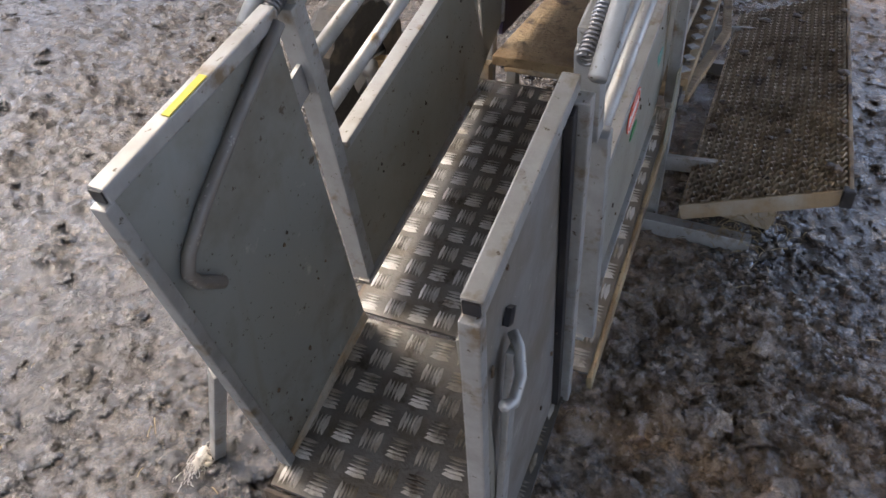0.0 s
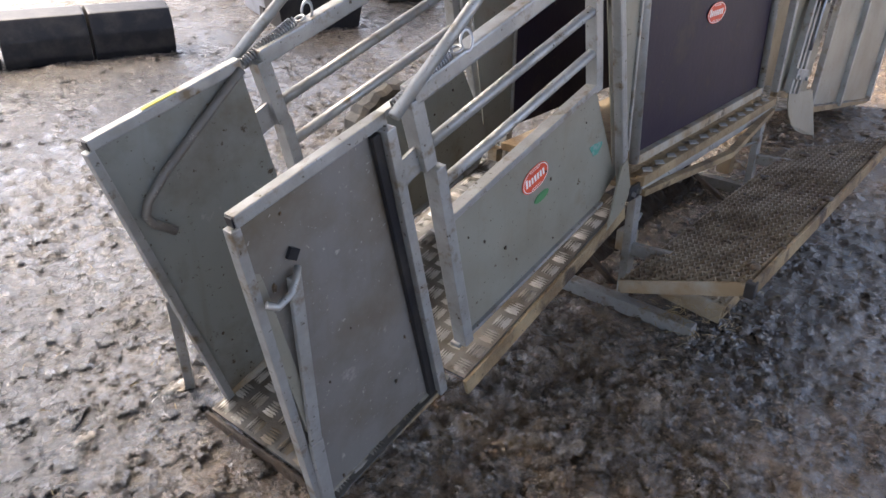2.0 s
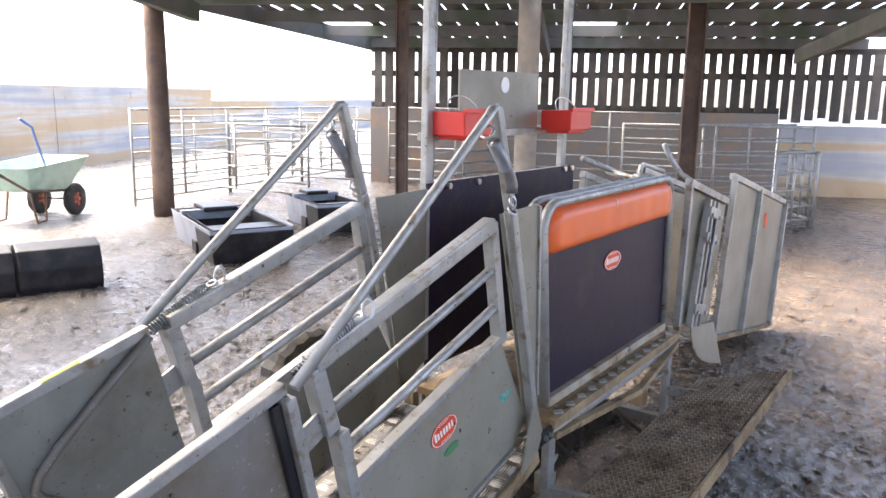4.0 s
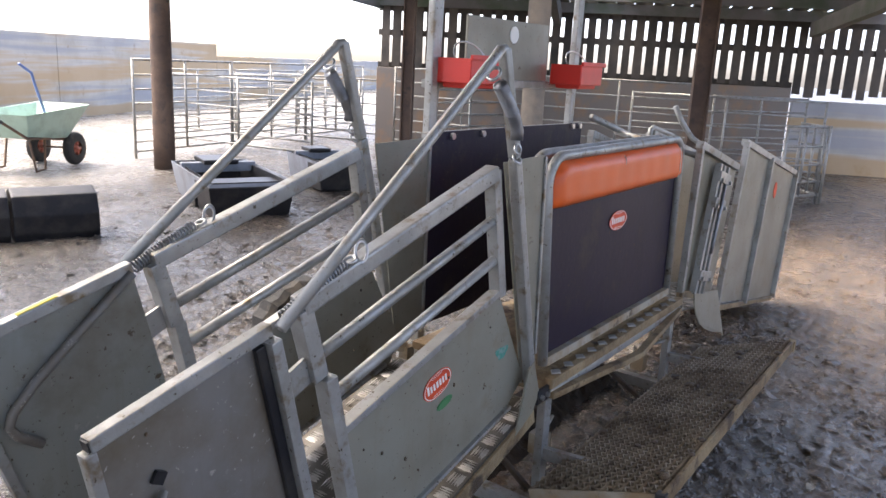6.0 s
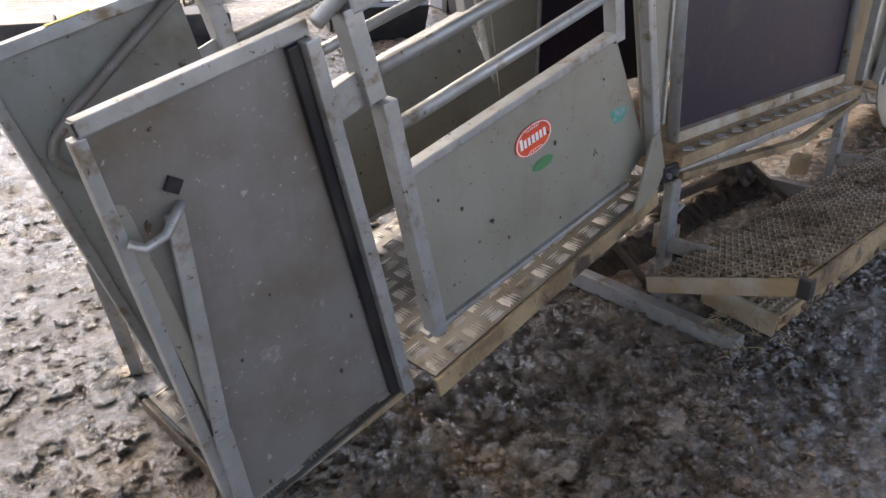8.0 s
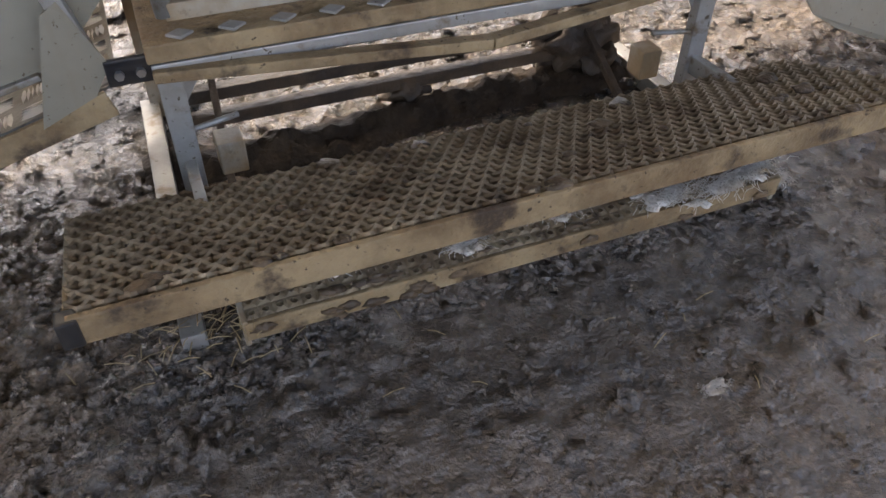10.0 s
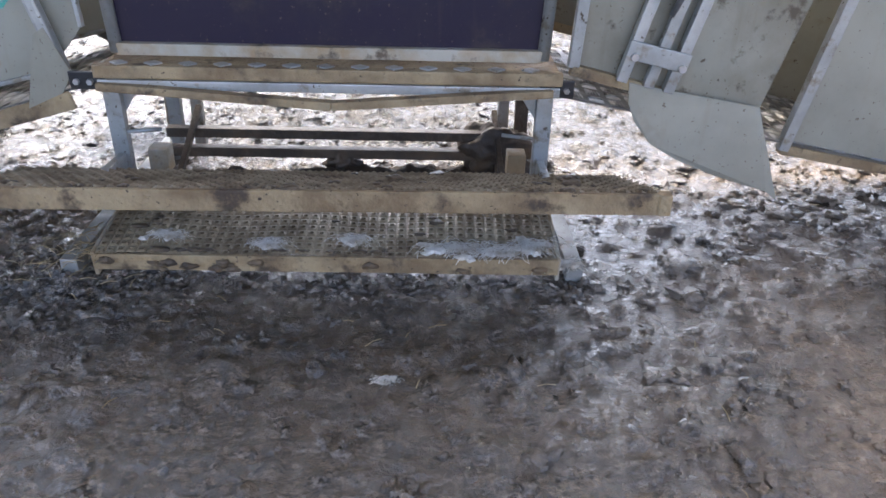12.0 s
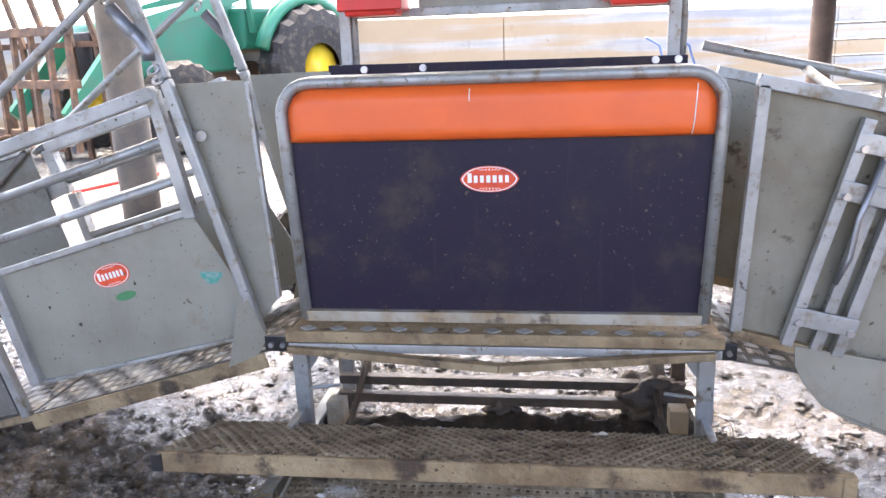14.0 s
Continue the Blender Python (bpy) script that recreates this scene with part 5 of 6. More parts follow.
# ---- the transport wheel ----
def pneumatic(name, c, R, w, axis, label, rim_mat, parent=None, lug=True, cat="wheel"):
    axis = V(axis).normalized()
    ax = axis.cross(V((0, 0, 1))).normalized()
    ay = V((0, 0, 1))
    e = thing(name, label, cat, c) if parent is None else parent
    off = V(c) if parent is None else V((0, 0, 0))
    rt = R * 0.3
    bm = B()
    prof = [(-w / 2, R - 2 * rt * 0.95), (-w / 2 * 1.05, R - rt), (-w / 2 * 0.9, R - rt * 0.25), (-w / 4, R), (w / 4, R), (w / 2 * 0.9, R - rt * 0.25), (w / 2 * 1.05, R - rt), (w / 2, R - 2 * rt * 0.95)]
    n = 40
    cc = V(c) - off
    rings = [[bm.verts.new(cc + axis * a + (ax * math.cos(6.28319 * i / n) + ay * math.sin(6.28319 * i / n)) * (r + (0.012 * R / 0.25 if lug and 1 < q < 6 and i % 2 else 0))) for q, (a, r) in enumerate(prof)] for i in range(n)]
    for i in range(n):
        a, b = rings[i], rings[(i + 1) % n]
        for k in range(len(prof) - 1):
            bm.faces.new((a[k], a[k + 1], b[k + 1], b[k]))
    ty = part("tyre", bm, TYRE, e, "treaded black rubber tyre")
    bm = B()
    tube(bm, [cc - axis * w * 0.36, cc - axis * w * 0.2, cc + axis * w * 0.2, cc + axis * w * 0.36], [R * 0.56, R * 0.44, R * 0.44, R * 0.56], 24)
    for k in range(5):
        a = 6.28319 * k / 5
        d = ax * math.cos(a) + ay * math.sin(a)
        beam(bm, cc + d * R * 0.1 - axis * w * 0.37, cc + d * R * 0.52 - axis * w * 0.37, R * 0.2, 0.012, up=axis)
    disc(bm, cc - axis * w * 0.36, R * 0.14, 0.05, axis, 12)
    part("rim", bm, rim_mat, e, "", True)
    return e


wheel_e = pneumatic("transport_wheel", (-0.81, 0.9, 0.5), 0.2, 0.12, (0.15, 1, 0), "muddy pneumatic transport wheel with grey rim, raised on its arm", RIMG)
bm = B()
beam(bm, (0.0, 0.0, 0.0), (0.2, -0.34, -0.02), 0.04, 0.04)
part("wheel_arm", bm, GRIMY, wheel_e)
bm = B()
beam(bm, (0.2, -0.34, -0.02), (0.2, -0.34, -0.5), 0.04, 0.04)
part("wheel_leg", bm, GRIMY, wheel_e)

# ---- feed buckets and board on poles behind the clamp ----
stand = thing("bucket_stand", "galvanised twin-pole stand with a plain board behind the clamp", "stand", (0, 0.58, 0))
st_m = Matrix.Translation((0, -0.58, 0))
for x in (-0.53, 0.55):
    bm = B()
    beam(bm, (x, 0.575, 0.0), (x + 0.02, 0.565, 2.35), 0.04, 0.03, up=(0, 1, 0), bevel=0.006)
    bmesh.ops.transform(bm, matrix=st_m, verts=bm.verts)
    part("pole", bm, GALV, stand)
    bm = B()
    tube(bm, [(x + 0.035, 0.575, 0.9), (x + 0.055, 0.565, 2.3)], 0.012, 10)
    bmesh.ops.transform(bm, matrix=st_m, verts=bm.verts)
    part("conduit", bm, GALV, stand, smooth=True)
bm = B()
box(bm, (0.04, 0.6, 1.55), (0.62, 0.012, 0.24), bevel=0.003)
bmesh.ops.transform(bm, matrix=st_m, verts=bm.verts)
board = part("board", bm, SHEET, stand, "pale sheet board with a round emblem")
bm = B()
beam(bm, (-0.53, 0.59, 1.42), (0.55, 0.59, 1.42), 0.03, 0.03)
bmesh.ops.transform(bm, matrix=st_m, verts=bm.verts)
part("cross_bar", bm, GALV, stand)
bm = B()
disc(bm, (0.06, 0.592, 1.615), 0.033, 0.004, n=20)
bmesh.ops.transform(bm, matrix=st_m, verts=bm.verts)
part("emblem", bm, WHITE, board, "white round emblem")
for x, w in ((-0.4, 0.21), (0.44, 0.21)):
    e = thing("feed_bucket", "red plastic bucket hooked on the stand behind the clamp", "bucket", (x, 0.49, 1.41), "buckets behind the clamp")
    bm = B()
    t, b, h = (w / 2, 0.075), (w / 2 * 0.78, 0.055), 0.105
    hexa(bm, [(-b[0], -b[1], 0), (b[0], -b[1], 0), (b[0], b[1], 0), (-b[0], b[1], 0), (-t[0], -t[1], h), (t[0], -t[1], h), (t[0], t[1], h), (-t[0], t[1], h)])
    up = [f for f in bm.faces if f.normal.z > 0.9 or all(v.co.z > h - 0.001 for v in f.verts)]
    r = bmesh.ops.inset_region(bm, faces=up, thickness=0.006)
    bmesh.ops.translate(bm, verts=up[0].verts, vec=(0, 0, -h * 0.85))
    bevelled(bm, 0.004)
    part("shell", bm, REDPL, e)
    bm = B()
    beam(bm, (-t[0] - 0.008, -t[1] - 0.006, h), (t[0] + 0.008, -t[1] - 0.006, h), 0.012, 0.018)
    part("rim", bm, REDPL, e)
    bm = B()
    tube(bm, arc((0, 0.0, h), w * 0.46, 0, 180, 12, (1, 0, 0), (0, 0.3, 0.55)), 0.003, 6)
    part("bail", bm, STEEL, e)


# ---- hurdles and pens ----
def hurdle(a, b, h=1.1, bars=7, name="hurdle", r=0.016, mat=GALV):
    a, b = V((a[0], a[1], gz(*a))), V((b[0], b[1], gz(*b)))
    e = thing(name, "galvanised tubular steel sheep hurdle standing on the yard", "hurdle", a, "hurdles round the pens")
    d = b - a
    up = V((0, 0, 1))
    ends = [("end_post", V((0, 0, 0)), up * h), ("end_post", d, d + up * h), ("mid_post", d * 0.5 + up * 0.1, d * 0.5 + up * h * 0.98)]
    for nm, p, q in ends:
        bm = B()
        tube(bm, [p, q], r * 1.15, 8)
        part(nm, bm, mat, e, smooth=True)
    for i in range(bars):
        z = 0.1 + (h - 0.12) * (i / (bars - 1)) ** 1.15
        bm = B()
        tube(bm, [up * z, d + up * z], r if i in (0, bars - 1) else r * 0.75, 8)
        part("bar", bm, mat, e, smooth=True)
    return e


H0, H1 = V((3.28, 8.25, 0)), V((9.0, 9.3, 0))
for k in range(3):
    a, b = lerp(H0, H1, k / 3), lerp(H0, H1, (k + 0.985) / 3)
    hurdle((a.x, a.y), (b.x, b.y), 1.32, 8)
for k in range(3):
    a, b = lerp(V((4.8, 10.0, 0)), V((10.75, 11.3, 0)), k / 3), lerp(V((4.8, 10.0, 0)), V((10.75, 11.3, 0)), (k + 0.98) / 3)
    hurdle((a.x, a.y), (b.x, b.y), 1.15, 6)
for (a, b, h) in (((5.2, 6.9), (4.9, 9.7), 1.1), ((7.2, 7.8), (6.6, 10.2), 1.1), ((8.3, 8.2), (8.1, 10.9), 1.1)):
    hurdle(a, b, h, 6)
for (a, b, h) in (((7.9, 7.6), (8.25, 5.0), 1.35), ((8.27, 4.95), (8.7, 2.5), 1.35), ((8.0, 3.3), (8.9, 0.9), 1.2), ((6.2, 5.6), (7.9, 5.3), 1.1), ((8.85, 2.4), (10.2, 1.4), 1.2)):
    hurdle(a, b, h, 7)
hurdle((7.0, 0.95), (7.6, 0.65), 0.95, 5)
hurdle((7.6, 0.6), (8.0, 1.0), 0.95, 5)


# ---- wheelbarrow ----
def wheelbarrow(at, turn):
    e = thing("wheelbarrow", "two-wheeled barrow with pale green plastic tray and red-rimmed wheels", "wheelbarrow", at)
    e.rotation_euler = (0, 0, turn)
    bm = B()
    lo = [(-0.42, -0.24, 0.38), (0.30, -0.24, 0.34), (0.30, 0.24, 0.34), (-0.42, 0.24, 0.38)]
    hi = [(-0.6, -0.36, 0.68), (0.62, -0.36, 0.74), (0.62, 0.36, 0.74), (-0.6, 0.36, 0.68)]
    hexa(bm, lo + hi)
    top = [f for f in bm.faces if all(v.co.z > 0.6 for v in f.verts)]
    bmesh.ops.inset_region(bm, faces=top, thickness=0.03)
    c = top[0].calc_center_median()
    for v in top[0].verts:
        v.co = V((c.x - 0.05 + (v.co.x - c.x) * 0.66, v.co.y * 0.7, 0.42))
    bevelled(bm, 0.02, 2)
    part("tray", bm, BARROW, e, "pale green plastic tray", True)
    for s in (-1, 1):
        bm = B()
        tube(bm, [(0.62, s * 0.1, 0.3), (0.3, s * 0.2, 0.32), (-0.5, s * 0.27, 0.4), (-0.95, s * 0.3, 0.62)], 0.016, 10)
        part("frame_tube", bm, RUSTBAR, e, smooth=True)
        bm = B()
        tube(bm, [(-0.93, s * 0.3, 0.61), (-1.08, s * 0.3, 0.68)], 0.02, 10)
        part("grip", bm, BLACK, e, smooth=True)
        bm = B()
        tube(bm, [(-0.15, s * 0.24, 0.36), (-0.2, s * 0.26, 0.02), (-0.36, s * 0.26, 0.01), (-0.45, s * 0.26, 0.36)], 0.014, 10)
        part("leg", bm, RUSTBAR, e, smooth=True)
        bm = B()
        tube(bm, [(-0.2, s * 0.3, 0.68), (-0.34, s * 0.3, 1.0), (-0.38, s * 0.3, 1.12), (-0.58, s * 0.3, 1.22)], 0.016, 10)
        part("push_bar", bm, BLUEP, e, "blue push handle", True)
        w = new("wheel")
        w.parent = e
        w.location = (0.42, s * 0.24, 0.2)
        pneumatic("wheel", (0, 0, 0), 0.2, 0.09, (0, 1, 0), "", RIM, w, False)
    bm = B()
    tube(bm, [(0.42, -0.28, 0.2), (0.42, 0.28, 0.2)], 0.012, 8)
    part("axle", bm, RUSTBAR, e, smooth=True)
    return e


wheelbarrow((1.94, 8.24, GROUND), radians(28))


# ---- troughs ----
def trough(at, L, W, H, turn, mat, label):
    e = thing("water_trough", label, "trough", at)
    e.rotation_euler = (0, 0, turn)
    bm = B()
    x, y = L / 2, W / 2
    hexa(bm, [(-x * .92, -y * .86, 0), (x * .92, -y * .86, 0), (x * .92, y * .86, 0), (-x * .92, y * .86, 0), (-x, -y, H), (x, -y, H), (x, y, H), (-x, y, H)])
    top = [f for f in bm.faces if all(v.co.z > H - 0.01 for v in f.verts)]
    bmesh.ops.inset_region(bm, faces=top, thickness=0.045)
    for v in top[0].verts:
        v.co.z -= H * 0.75
        v.co.x *= 0.95
        v.co.y *= 0.9
    bevelled(bm, 0.015, 2)
    part("basin", bm, mat, e, "", True)
    xi, yi, zb = x - 0.05, y - 0.05, H * 0.25 + 0.006
    c4 = [(-1, -1), (1, -1), (1, 1), (-1, 1)]
    hi = [V((a * xi, b_ * yi, H - 0.012)) for a, b_ in c4]
    lo = [V((a * xi * 0.94, b_ * yi * 0.89, zb)) for a, b_ in c4]
    bm = B()
    for q in range(4):
        r = (q + 1) % 4
        side = [hi[q], hi[r], lo[r], lo[q]]
        plate(bm, side, 0.004, (side[1] - side[0]).cross(side[2] - side[0]).normalized())
    plate(bm, lo, 0.004, (0, 0, 1))
    part("liner", bm, BLACK, e, "black inside of the trough")
    bm = B()
    box(bm, (-x * 0.5, 0, H - 0.03), (L * 0.06, W * 0.96, 0.1), bevel=0.01)
    part("divider", bm, mat, e)
    bm = B()
    box(bm, (-x * 0.6, 0, H + 0.03), (L * 0.28, W * 0.45, 0.05), bevel=0.02)
    part("valve_cover", bm, BLACK, e, "black valve cover")
    bm = B()
    hexa(bm, [(x * 0.3, -y * 0.9, 0.01), (x * 0.96, -y * 0.9, 0.01), (x * 0.96, y * 0.9, 0.01), (x * 0.3, y * 0.9, 0.01),
              (x * 0.32, -y * 1.01, H * 0.86), (x * 1.015, -y * 1.01, H * 0.86), (x * 1.015, y * 1.01, H * 0.86), (x * 0.32, y * 1.01, H * 0.86)])
    bevelled(bm, 0.012, 2)
    part("end_tank", bm, BLACK, e, "black plastic end of the trough")
    for s in (-1, 1):
        bm = B()
        box(bm, (x * 0.15, s * (y * 0.93), H * 0.2), (0.16, 0.03, H * 0.4), bevel=0.01)
        part("fork_recess", bm, BLACK, e)
    return e


trough((2.2, 5.02, GROUND), 1.6, 0.78, 0.34, radians(-114), GREYPL, "grey and black plastic water trough on the muddy floor")
trough((3.85, 5.3, GROUND), 1.1, 0.6, 0.34, radians(-114), GREYPL, "pale grey plastic trough beside the pens")
e = thing("feed_trough", "long black ribbed plastic trough lying on the wet floor", "trough", (-0.15, 5.0, GROUND))
for k in range(3):
    bm = B()
    d = V((0.93, -0.34, 0))
    nrm = V((0.34, 0.93, 0))
    c = d * (0.52 - k * 0.62)
    prof = [(-0.22, 0.0), (0.22, 0.0), (0.24, 0.06), (0.24, 0.2), (0.17, 0.34), (0.0, 0.38), (-0.17, 0.34), (-0.24, 0.2), (-0.24, 0.06)]
    A = [bm.verts.new(c - d * 0.3 + nrm * a + V((0, 0, z))) for a, z in prof]
    Bv = [bm.verts.new(c + d * 0.3 + nrm * a + V((0, 0, z))) for a, z in prof]
    bm.faces.new(A)
    bm.faces.new(Bv[::-1])
    for i in range(len(prof)):
        bm.faces.new((A[i], Bv[i], Bv[(i + 1) % 9], A[(i + 1) % 9]))
    bmesh.ops.recalc_face_normals(bm, faces=bm.faces)
    bevelled(bm, 0.015, 2)
    part("section", bm, BLACK, e)


# ---- tractor with fork frame, out in the yard ----
def tractor(at, turn):
    e = thing("tractor", "green farm tractor with yellow wheels and a front loader", "tractor", at)
    e.rotation_euler = (0, 0, turn)
    bm = B()
    hexa(bm, [(-0.2, -0.36, 0.85), (1.75, -0.3, 0.8), (1.75, 0.3, 0.8), (-0.2, 0.36, 0.85), (-0.2, -0.34, 1.75), (1.65, -0.27, 1.45), (1.65, 0.27, 1.45), (-0.2, 0.34, 1.75)])
    bevelled(bm, 0.06, 3)
    part("bonnet", bm, TGREEN, e, "green bonnet", True)
    bm = B()
    box(bm, (1.72, 0, 1.1), (0.06, 0.46, 0.5), bevel=0.02)
    part("grille", bm, BLACK, e)
    bm = B()
    box(bm, (-0.3, 0, 0.75), (2.6, 0.5, 0.4), bevel=0.04)
    part("chassis", bm, RUSTBAR, e)
    for x in (-1.35, -0.2):
        for s in (-1, 1):
            bm = B()
            beam(bm, (x, s * 0.62, 1.3), (x * 0.95, s * 0.55, 2.6), 0.06, 0.06)
            part("cab_pillar", bm, TGREEN, e)
    bm = B()
    box(bm, (-0.75, 0, 2.62), (1.5, 1.35, 0.14), bevel=0.05)
    part("cab_roof", bm, TGREEN, e)
    bm = B()
    box(bm, (-0.75, 0, 1.35), (1.3, 1.1, 0.5), bevel=0.05)
    part("cab_body", bm, TGREEN, e)
    for s in (-1, 1):
        for x, R, w, nm in ((-0.95, 0.8, 0.42, "rear"), (1.15, 0.5, 0.3, "front")):
            g = new("wheel")
            g.parent = e
            g.location = (x, s * 0.85, R)
            pneumatic("wheel", (0, 0, 0), R, w, (0, s, 0), "", TYELL, g)
        bm = B()
        tube(bm, arc((-0.95, s * 0.85, 0.8), 0.9, 20, 150, 12), 0.09, 8)
        part("mudguard", bm, TGREEN, e, smooth=True)
        bm = B()
        beam(bm, (-0.1, s * 0.5, 1.75), (1.5, s * 0.5, 1.35), 0.09, 0.16)
        beam(bm, (1.5, s * 0.5, 1.35), (2.3, s * 0.5, 0.5), 0.09, 0.16)
        part("loader_arm", bm, TGREEN, e)
    bm = B()
    for z in (0.35, 0.85, 1.35):
        beam(bm, (2.45, -1.0, z), (2.45, 1.0, z), 0.08, 0.08)
    part("fork_rail", bm, RUSTBAR, e)
    for k in range(7):
        bm = B()
        y = -0.95 + k * 0.316
        beam(bm, (2.5, y, 0.2), (2.44, y, 1.4), 0.05, 0.05)
        part("fork_bar", bm, RUSTBAR, e)
    for k in range(4):
        bm = B()
        y = -0.8 + k * 0.53
        tube(bm, [(2.5, y, 0.32), (3.3, y, 0.26)], [0.028, 0.012], 8)
        part("tine", bm, RUSTBAR, e)
    return e


tx, ty = -4.84, 8.9
tractor((tx, ty, gz(tx, ty)), radians(245)).scale = (1.15, 1.15, 1.15)
grab = thing("muck_grab", "rusty brown muck grab standing before the green tractor", "muck grab", (-5.8, 7.0, gz(-5.8, 7.0)))


def gp(name, pts, w, h, mat=RUSTBAR):
    bm = B()
    g0 = V((-5.8, 7.0, gz(-5.8, 7.0)))
    beam(bm, V(pts[0]) - g0, V(pts[1]) - g0, w, h, up=(0, 1, 0))
    part(name, bm, mat, grab)


for z in (2.08, 1.44, 0.95):
    gp("rail", [(-6.9, 7.0, z), (-5.1, 7.0, z)], 0.07, 0.08)
for k in range(6):
    x = -6.8 + k * 0.33
    gp("tine", [(x - 0.06, 6.96, 2.1), (x + 0.14, 6.94, 1.4)], 0.06, 0.06)
    gp("tine", [(x + 0.1, 6.96, 1.42), (x + 0.16, 6.94, 0.03)], 0.06, 0.06)
gp("back_plate", [(-6.9, 7.05, 0.4), (-5.1, 7.05, 0.4)], 0.03, 0.56)
gp("side_arm", [(-5.16, 7.0, 2.1), (-5.1, 7.0, 0.03)], 0.08, 0.07)
bm = B()
tube(bm, [(-4.4, 4.6, GROUND + 0.02), (-3.6, 4.8, GROUND + 0.16)], 0.018, 8)
tagged(part("red_pipe", bm, REDPL, smooth=True), "length of red plastic pipe lying on the mud", "pipe")

# ---- muck, wool and straw on the floor ----
def ico():
    t = bmesh.new()
    bmesh.ops.create_icosphere(t, subdivisions=2, radius=1)
    v = np.array([x.co[:] for x in t.verts])
    f = np.array([[x.index for x in q.verts] for q in t.faces])
    t.free()
    return v, f


def build_clods():
    rs = np.random.RandomState(11)
    v0, f0 = ico()
    vs, fs, base = [], [], 0
    zones = [(2200, (-1.45, -0.4), (0.42, 0.2), 0.0048), (420, (0.3, -1.0), (1.1, 0.4), 0.0036), (900, (-2.6, 0.8), (0.5, 0.7), 0.0042), (1500, (-1.15, -0.2), (0.55, 0.28), 0.005), (700, (-2.1, 0.9), (0.6, 0.7), 0.0065), (700, (-3.0, 1.4), (1.1, 1.3), 0.007),
             (700, (1.2, 0.4), (0.8, 0.6), 0.005), (400, (-0.8, 0.75), (0.9, 0.3), 0.008), (900, (0.4, -0.9), (1.5, 0.5), 0.0045), (90, (0.3, -0.85), (0.9, 0.3), 0.012), (400, (0.2, -0.8), (1.0, 0.35), 0.0065), (260, (-1.3, -0.35), (0.35, 0.25), 0.011), (120, (-2.4, 0.7), (0.4, 0.4), 0.015), (140, (1.5, 0.25), (0.5, 0.3), 0.013), (500, (-1.2, 3.2), (2.5, 1.4), 0.01),
             (260, (0.0, 0.3), (0.5, 0.25), 0.008), (300, (3.0, 0.3), (1.8, 1.2), 0.009), (260, (-0.66, -0.26), (0.08, 0.09), 0.006), (200, (-1.95, 0.15), (0.16, 0.3), 0.009),
             (160, (0.66, -0.27), (0.03, 0.06), 0.007), (220, (0.0, -0.33), (0.4, 0.025), 0.008), (160, (-0.85, 0.12), (0.12, 0.1), 0.008), (120, (1.5, 0.1), (0.3, 0.2), 0.008), (500, (3.2, -0.2), (1.6, 1.0), 0.006), (300, (5.5, 0.5), (1.6, 1.2), 0.013), (500, (0.4, 4.4), (2.2, 1.2), 0.013)]
    for n, c, s, size in zones:
        for _ in range(n):
            x, y = c[0] + rs.randn() * s[0], c[1] + rs.randn() * s[1]
            r = size * np.exp(np.clip(rs.randn() * 0.5, -1.2, 1.0))
            ph = rs.rand(3) * 20
            k = 1 + 0.6 * np.sin(v0[:, :1] * 3.1 + ph[0]) * np.cos(v0[:, 1:2] * 3.7 + ph[1]) + 0.5 * np.sin(v0[:, 2:] * 7 + v0[:, :1] * 6 + ph[2])
            q = v0 * k * r * np.array([1 + rs.rand() * 0.9, 1 + rs.rand() * 0.6, (0.3 + rs.rand() * 0.45) * (1.4 if n == 1500 or n == 2200 else 1.0)])
            a = rs.rand() * 6.28
            R = np.array([[np.cos(a), -np.sin(a), 0], [np.sin(a), np.cos(a), 0], [0, 0, 1]])
            z = float(slope(np.array(x), np.array(y)) + relief(np.array(x), np.array(y)))
            vs.append(q @ R.T + np.array([x, y, z - r * 0.1]))
            fs.append(f0 + base)
            base += len(v0)
    me = bpy.data.meshes.new("mud_clods")
    me.from_pydata(np.concatenate(vs).tolist(), [], np.concatenate(fs).tolist())
    me.polygons.foreach_set("use_smooth", np.ones(len(me.polygons), bool))
    me.materials.append(MUD)
    return tagged(new("mud_clods", me), "loose dark clods of trampled dung and mud", "mud", kind="stuff")


build_clods()


def build_shade_bank():
    """Added dark ridge: shade and reflection under the clamp's axle put into colour."""
    xs, ys = np.linspace(-0.68, 0.66, 110), np.linspace(0.14, 0.46, 30)
    X, Y = np.meshgrid(xs, ys)
    w = np.clip(1 - np.abs(Y - 0.30 - 0.03 * np.sin(X * 5)) / 0.085, 0, 1) * np.clip((0.7 - np.abs(X)) / 0.12, 0, 1)
    Z = GROUND + relief(X, Y) - 0.012 + np.sqrt(w) * (0.03 + 0.03 * vnoise(X * 12 + 4, Y * 12) + 0.016 * vnoise(X * 40, Y * 40 + 3))
    me = bpy.data.meshes.new("dung_bank")
    n = len(xs)
    f = [(j * n + i, j * n + i + 1, (j + 1) * n + i + 1, (j + 1) * n + i) for j in range(len(ys) - 1) for i in range(n - 1)]
    me.from_pydata(np.stack([X, Y, Z], -1).reshape(-1, 3).tolist(), [], f)
    me.materials.append(DARK_BROWN)
    return tagged(new("dung_bank", me), "added dark ridge standing for the shade under the clamp", "dung", kind="stuff")


build_shade_bank()


def on_ground(x, y):
    return float(slope(np.array(x), np.array(y)) + relief(np.array(x), np.array(y)))


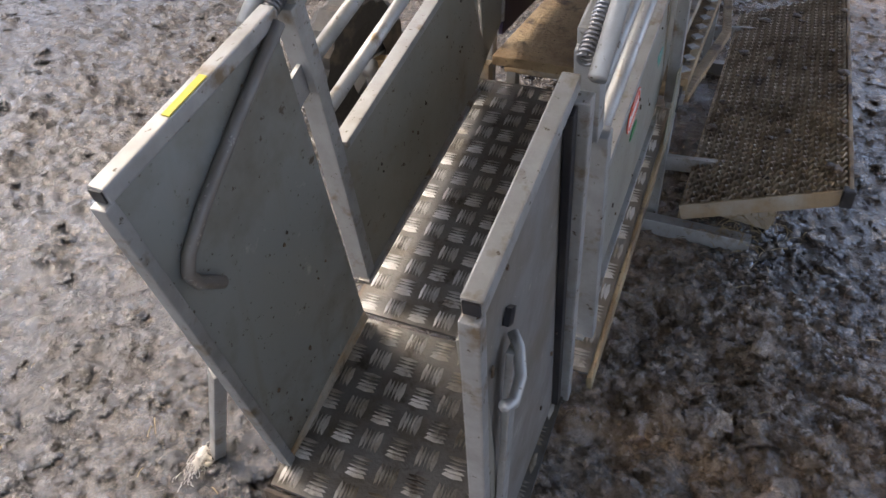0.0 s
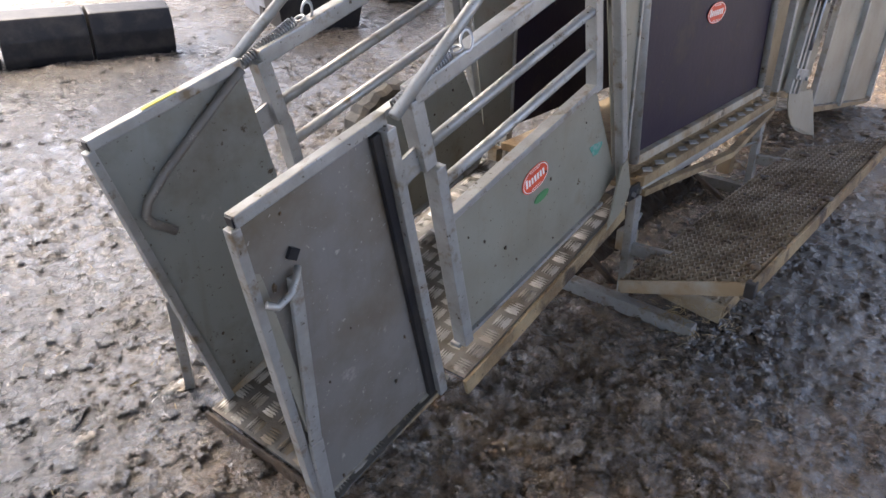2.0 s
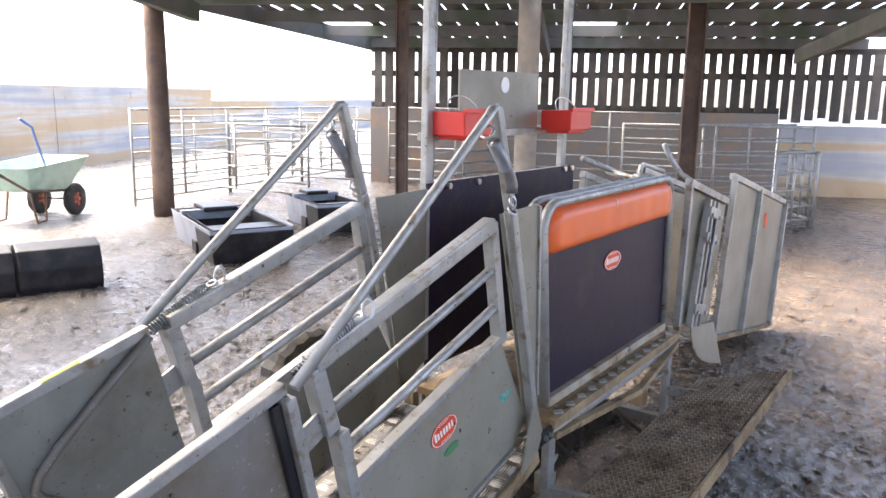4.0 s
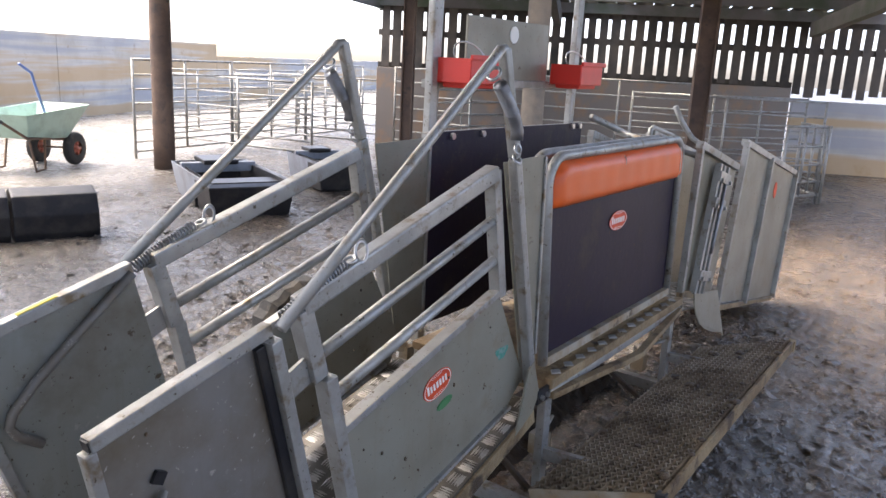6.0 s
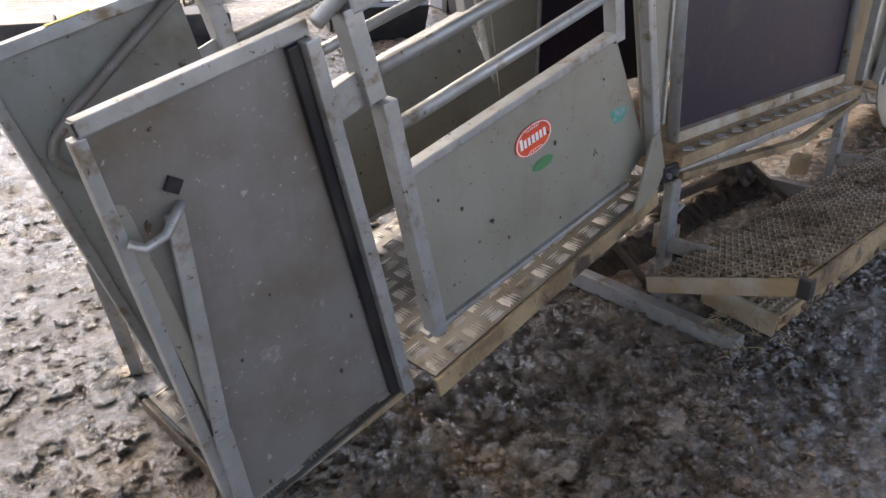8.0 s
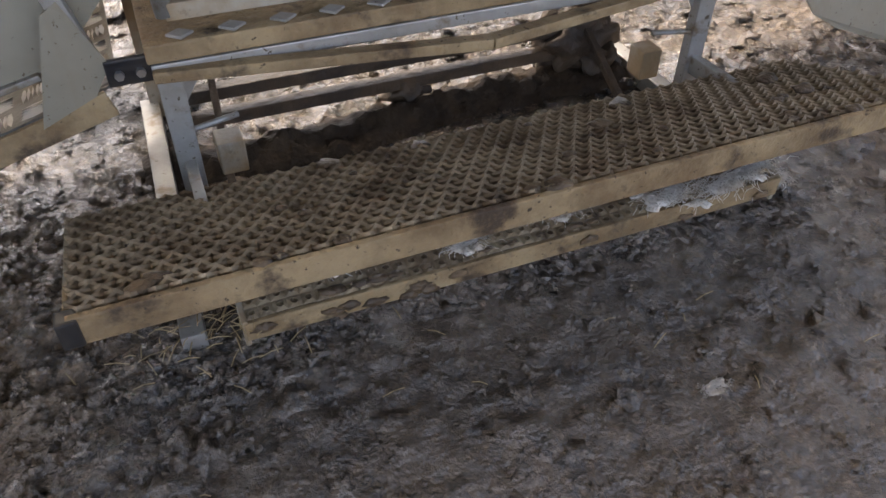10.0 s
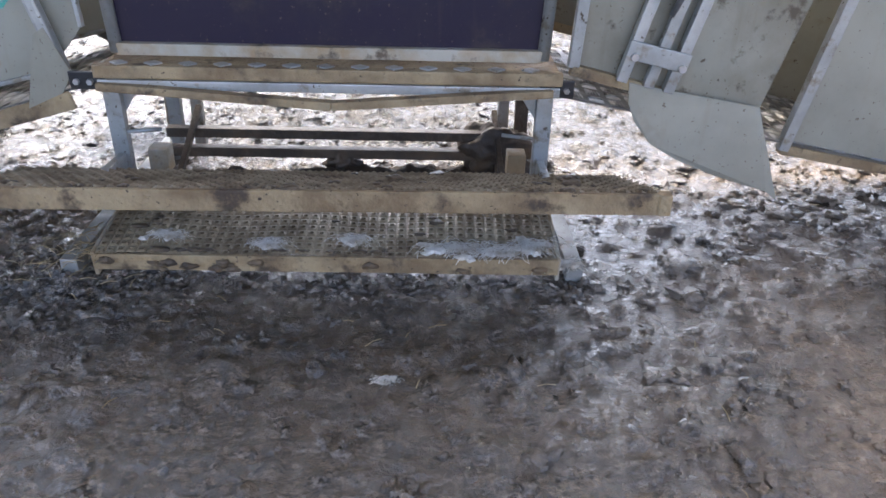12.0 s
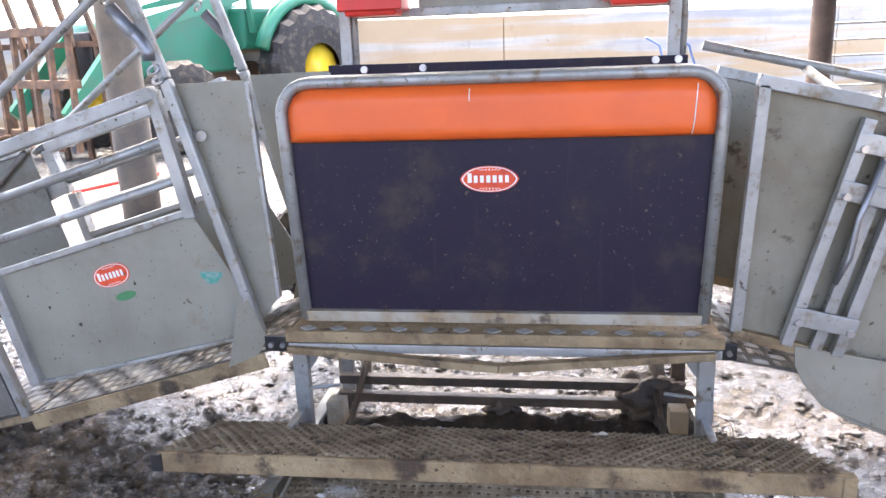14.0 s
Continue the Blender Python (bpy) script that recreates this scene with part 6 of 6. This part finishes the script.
def wool_tuft(x, y, z, s, seed, label):
    """A flattened lock: a few low pads under a tangle of fine crimped strands."""
    rs = random.Random(seed)
    bm = B()
    for k in range(7):
        lumpy(bm, (rs.gauss(0, s * 0.6), rs.gauss(0, s * 0.3), 0.0), (s * rs.uniform(0.2, 0.45), s * rs.uniform(0.15, 0.3), s * rs.uniform(0.06, 0.12)), seed + k, 2, 0.9)
    for k in range(150):
        a = rs.gauss(0, 0.7) + (math.pi if k % 2 else 0)
        p = V((rs.gauss(0, s * 0.6), rs.gauss(0, s * 0.3), s * rs.uniform(0.05, 0.2)))
        L = s * rs.uniform(0.3, 0.9)
        d, e = V((math.cos(a), math.sin(a) * 0.7, 0)), V((-math.sin(a), math.cos(a), 0))
        pts = [p + d * L * t + e * s * 0.07 * math.sin(t * 9 + k) + V((0, 0, s * 0.12 * math.sin(t * 3.1) - t * t * s * 0.2)) for t in (0, 0.25, 0.5, 0.75, 1)]
        tube(bm, pts, s * 0.014, 3)
    ob = part("wool_tuft", bm, WOOL, None, smooth=True)
    ob.location = (x, y, z)
    return tagged(ob, label, "wool", "tufts of wool")


wool_tuft(-2.2, 0.72, on_ground(-2.2, 0.72) + 0.004, 0.026, 1, "dirty tuft of sheep wool trodden into the mud")
wool_tuft(-1.93, 0.72, on_ground(-1.93, 0.72) + 0.006, 0.034, 21, "grey tuft of sheep wool by the prop leg")
wool_tuft(-2.0, 0.06, on_ground(-2.0, 0.06) + 0.01, 0.03, 31, "small tuft of wool at the wing's foot")
wool_tuft(0.195, -0.727, on_ground(0.195, -0.727) + 0.008, 0.022, 41, "small pale tuft of wool on wet mud")
wool_tuft(0.36, -0.34, 0.145, 0.055, 51, "pale wool caught on the step's edge")
wool_tuft(0.46, -0.345, 0.143, 0.055, 56, "white wool lock hanging over the step's edge")
wool_tuft(0.56, -0.325, 0.145, 0.055, 61, "pale wool strands lying on the step")
wool_tuft(0.635, -0.315, 0.09, 0.045, 71, "grey wool hanging off the step's corner")
wool_tuft(0.1, -0.3, 0.147, 0.04, 81, "thin wool strands on the perforated step")
wool_tuft(-0.12, -0.32, 0.144, 0.035, 91, "thin dirty wool strands on the perforated step")
wool_tuft(-0.38, -0.29, 0.147, 0.04, 96, "dirty wool matted into the step's holes")


def build_straw():
    rs = random.Random(8)
    bm = B()
    zones = [(110, (-0.6, -0.27), (0.07, 0.06), 0.08), (40, (-1.3, -0.4), (0.7, 0.4), 0.0), (40, (-2.3, 0.9), (0.7, 0.6), 0.0), (24, (0.8, -0.7), (1.2, 0.5), 0.0), (40, (-0.4, -0.28), (0.2, 0.05), 0.06)]
    for n, c, s, hz in zones:
        for _ in range(n):
            x, y = rs.gauss(c[0], s[0]), rs.gauss(c[1], s[1])
            z = on_ground(x, y) + 0.012 + hz * rs.random()
            a, L = rs.uniform(0, 6.283), rs.uniform(0.015, 0.05)
            d = V((math.cos(a), math.sin(a), rs.uniform(-0.25, 0.25))) * L
            p = V((x, y, z))
            tube(bm, [p - d / 2, p + V((0, 0, 0.004)), p + d / 2], 0.0011, 4)
    return tagged(part("loose_straw", bm, STRAW), "loose straw and hay stalks trodden into the mud", "straw", kind="stuff")


build_straw()
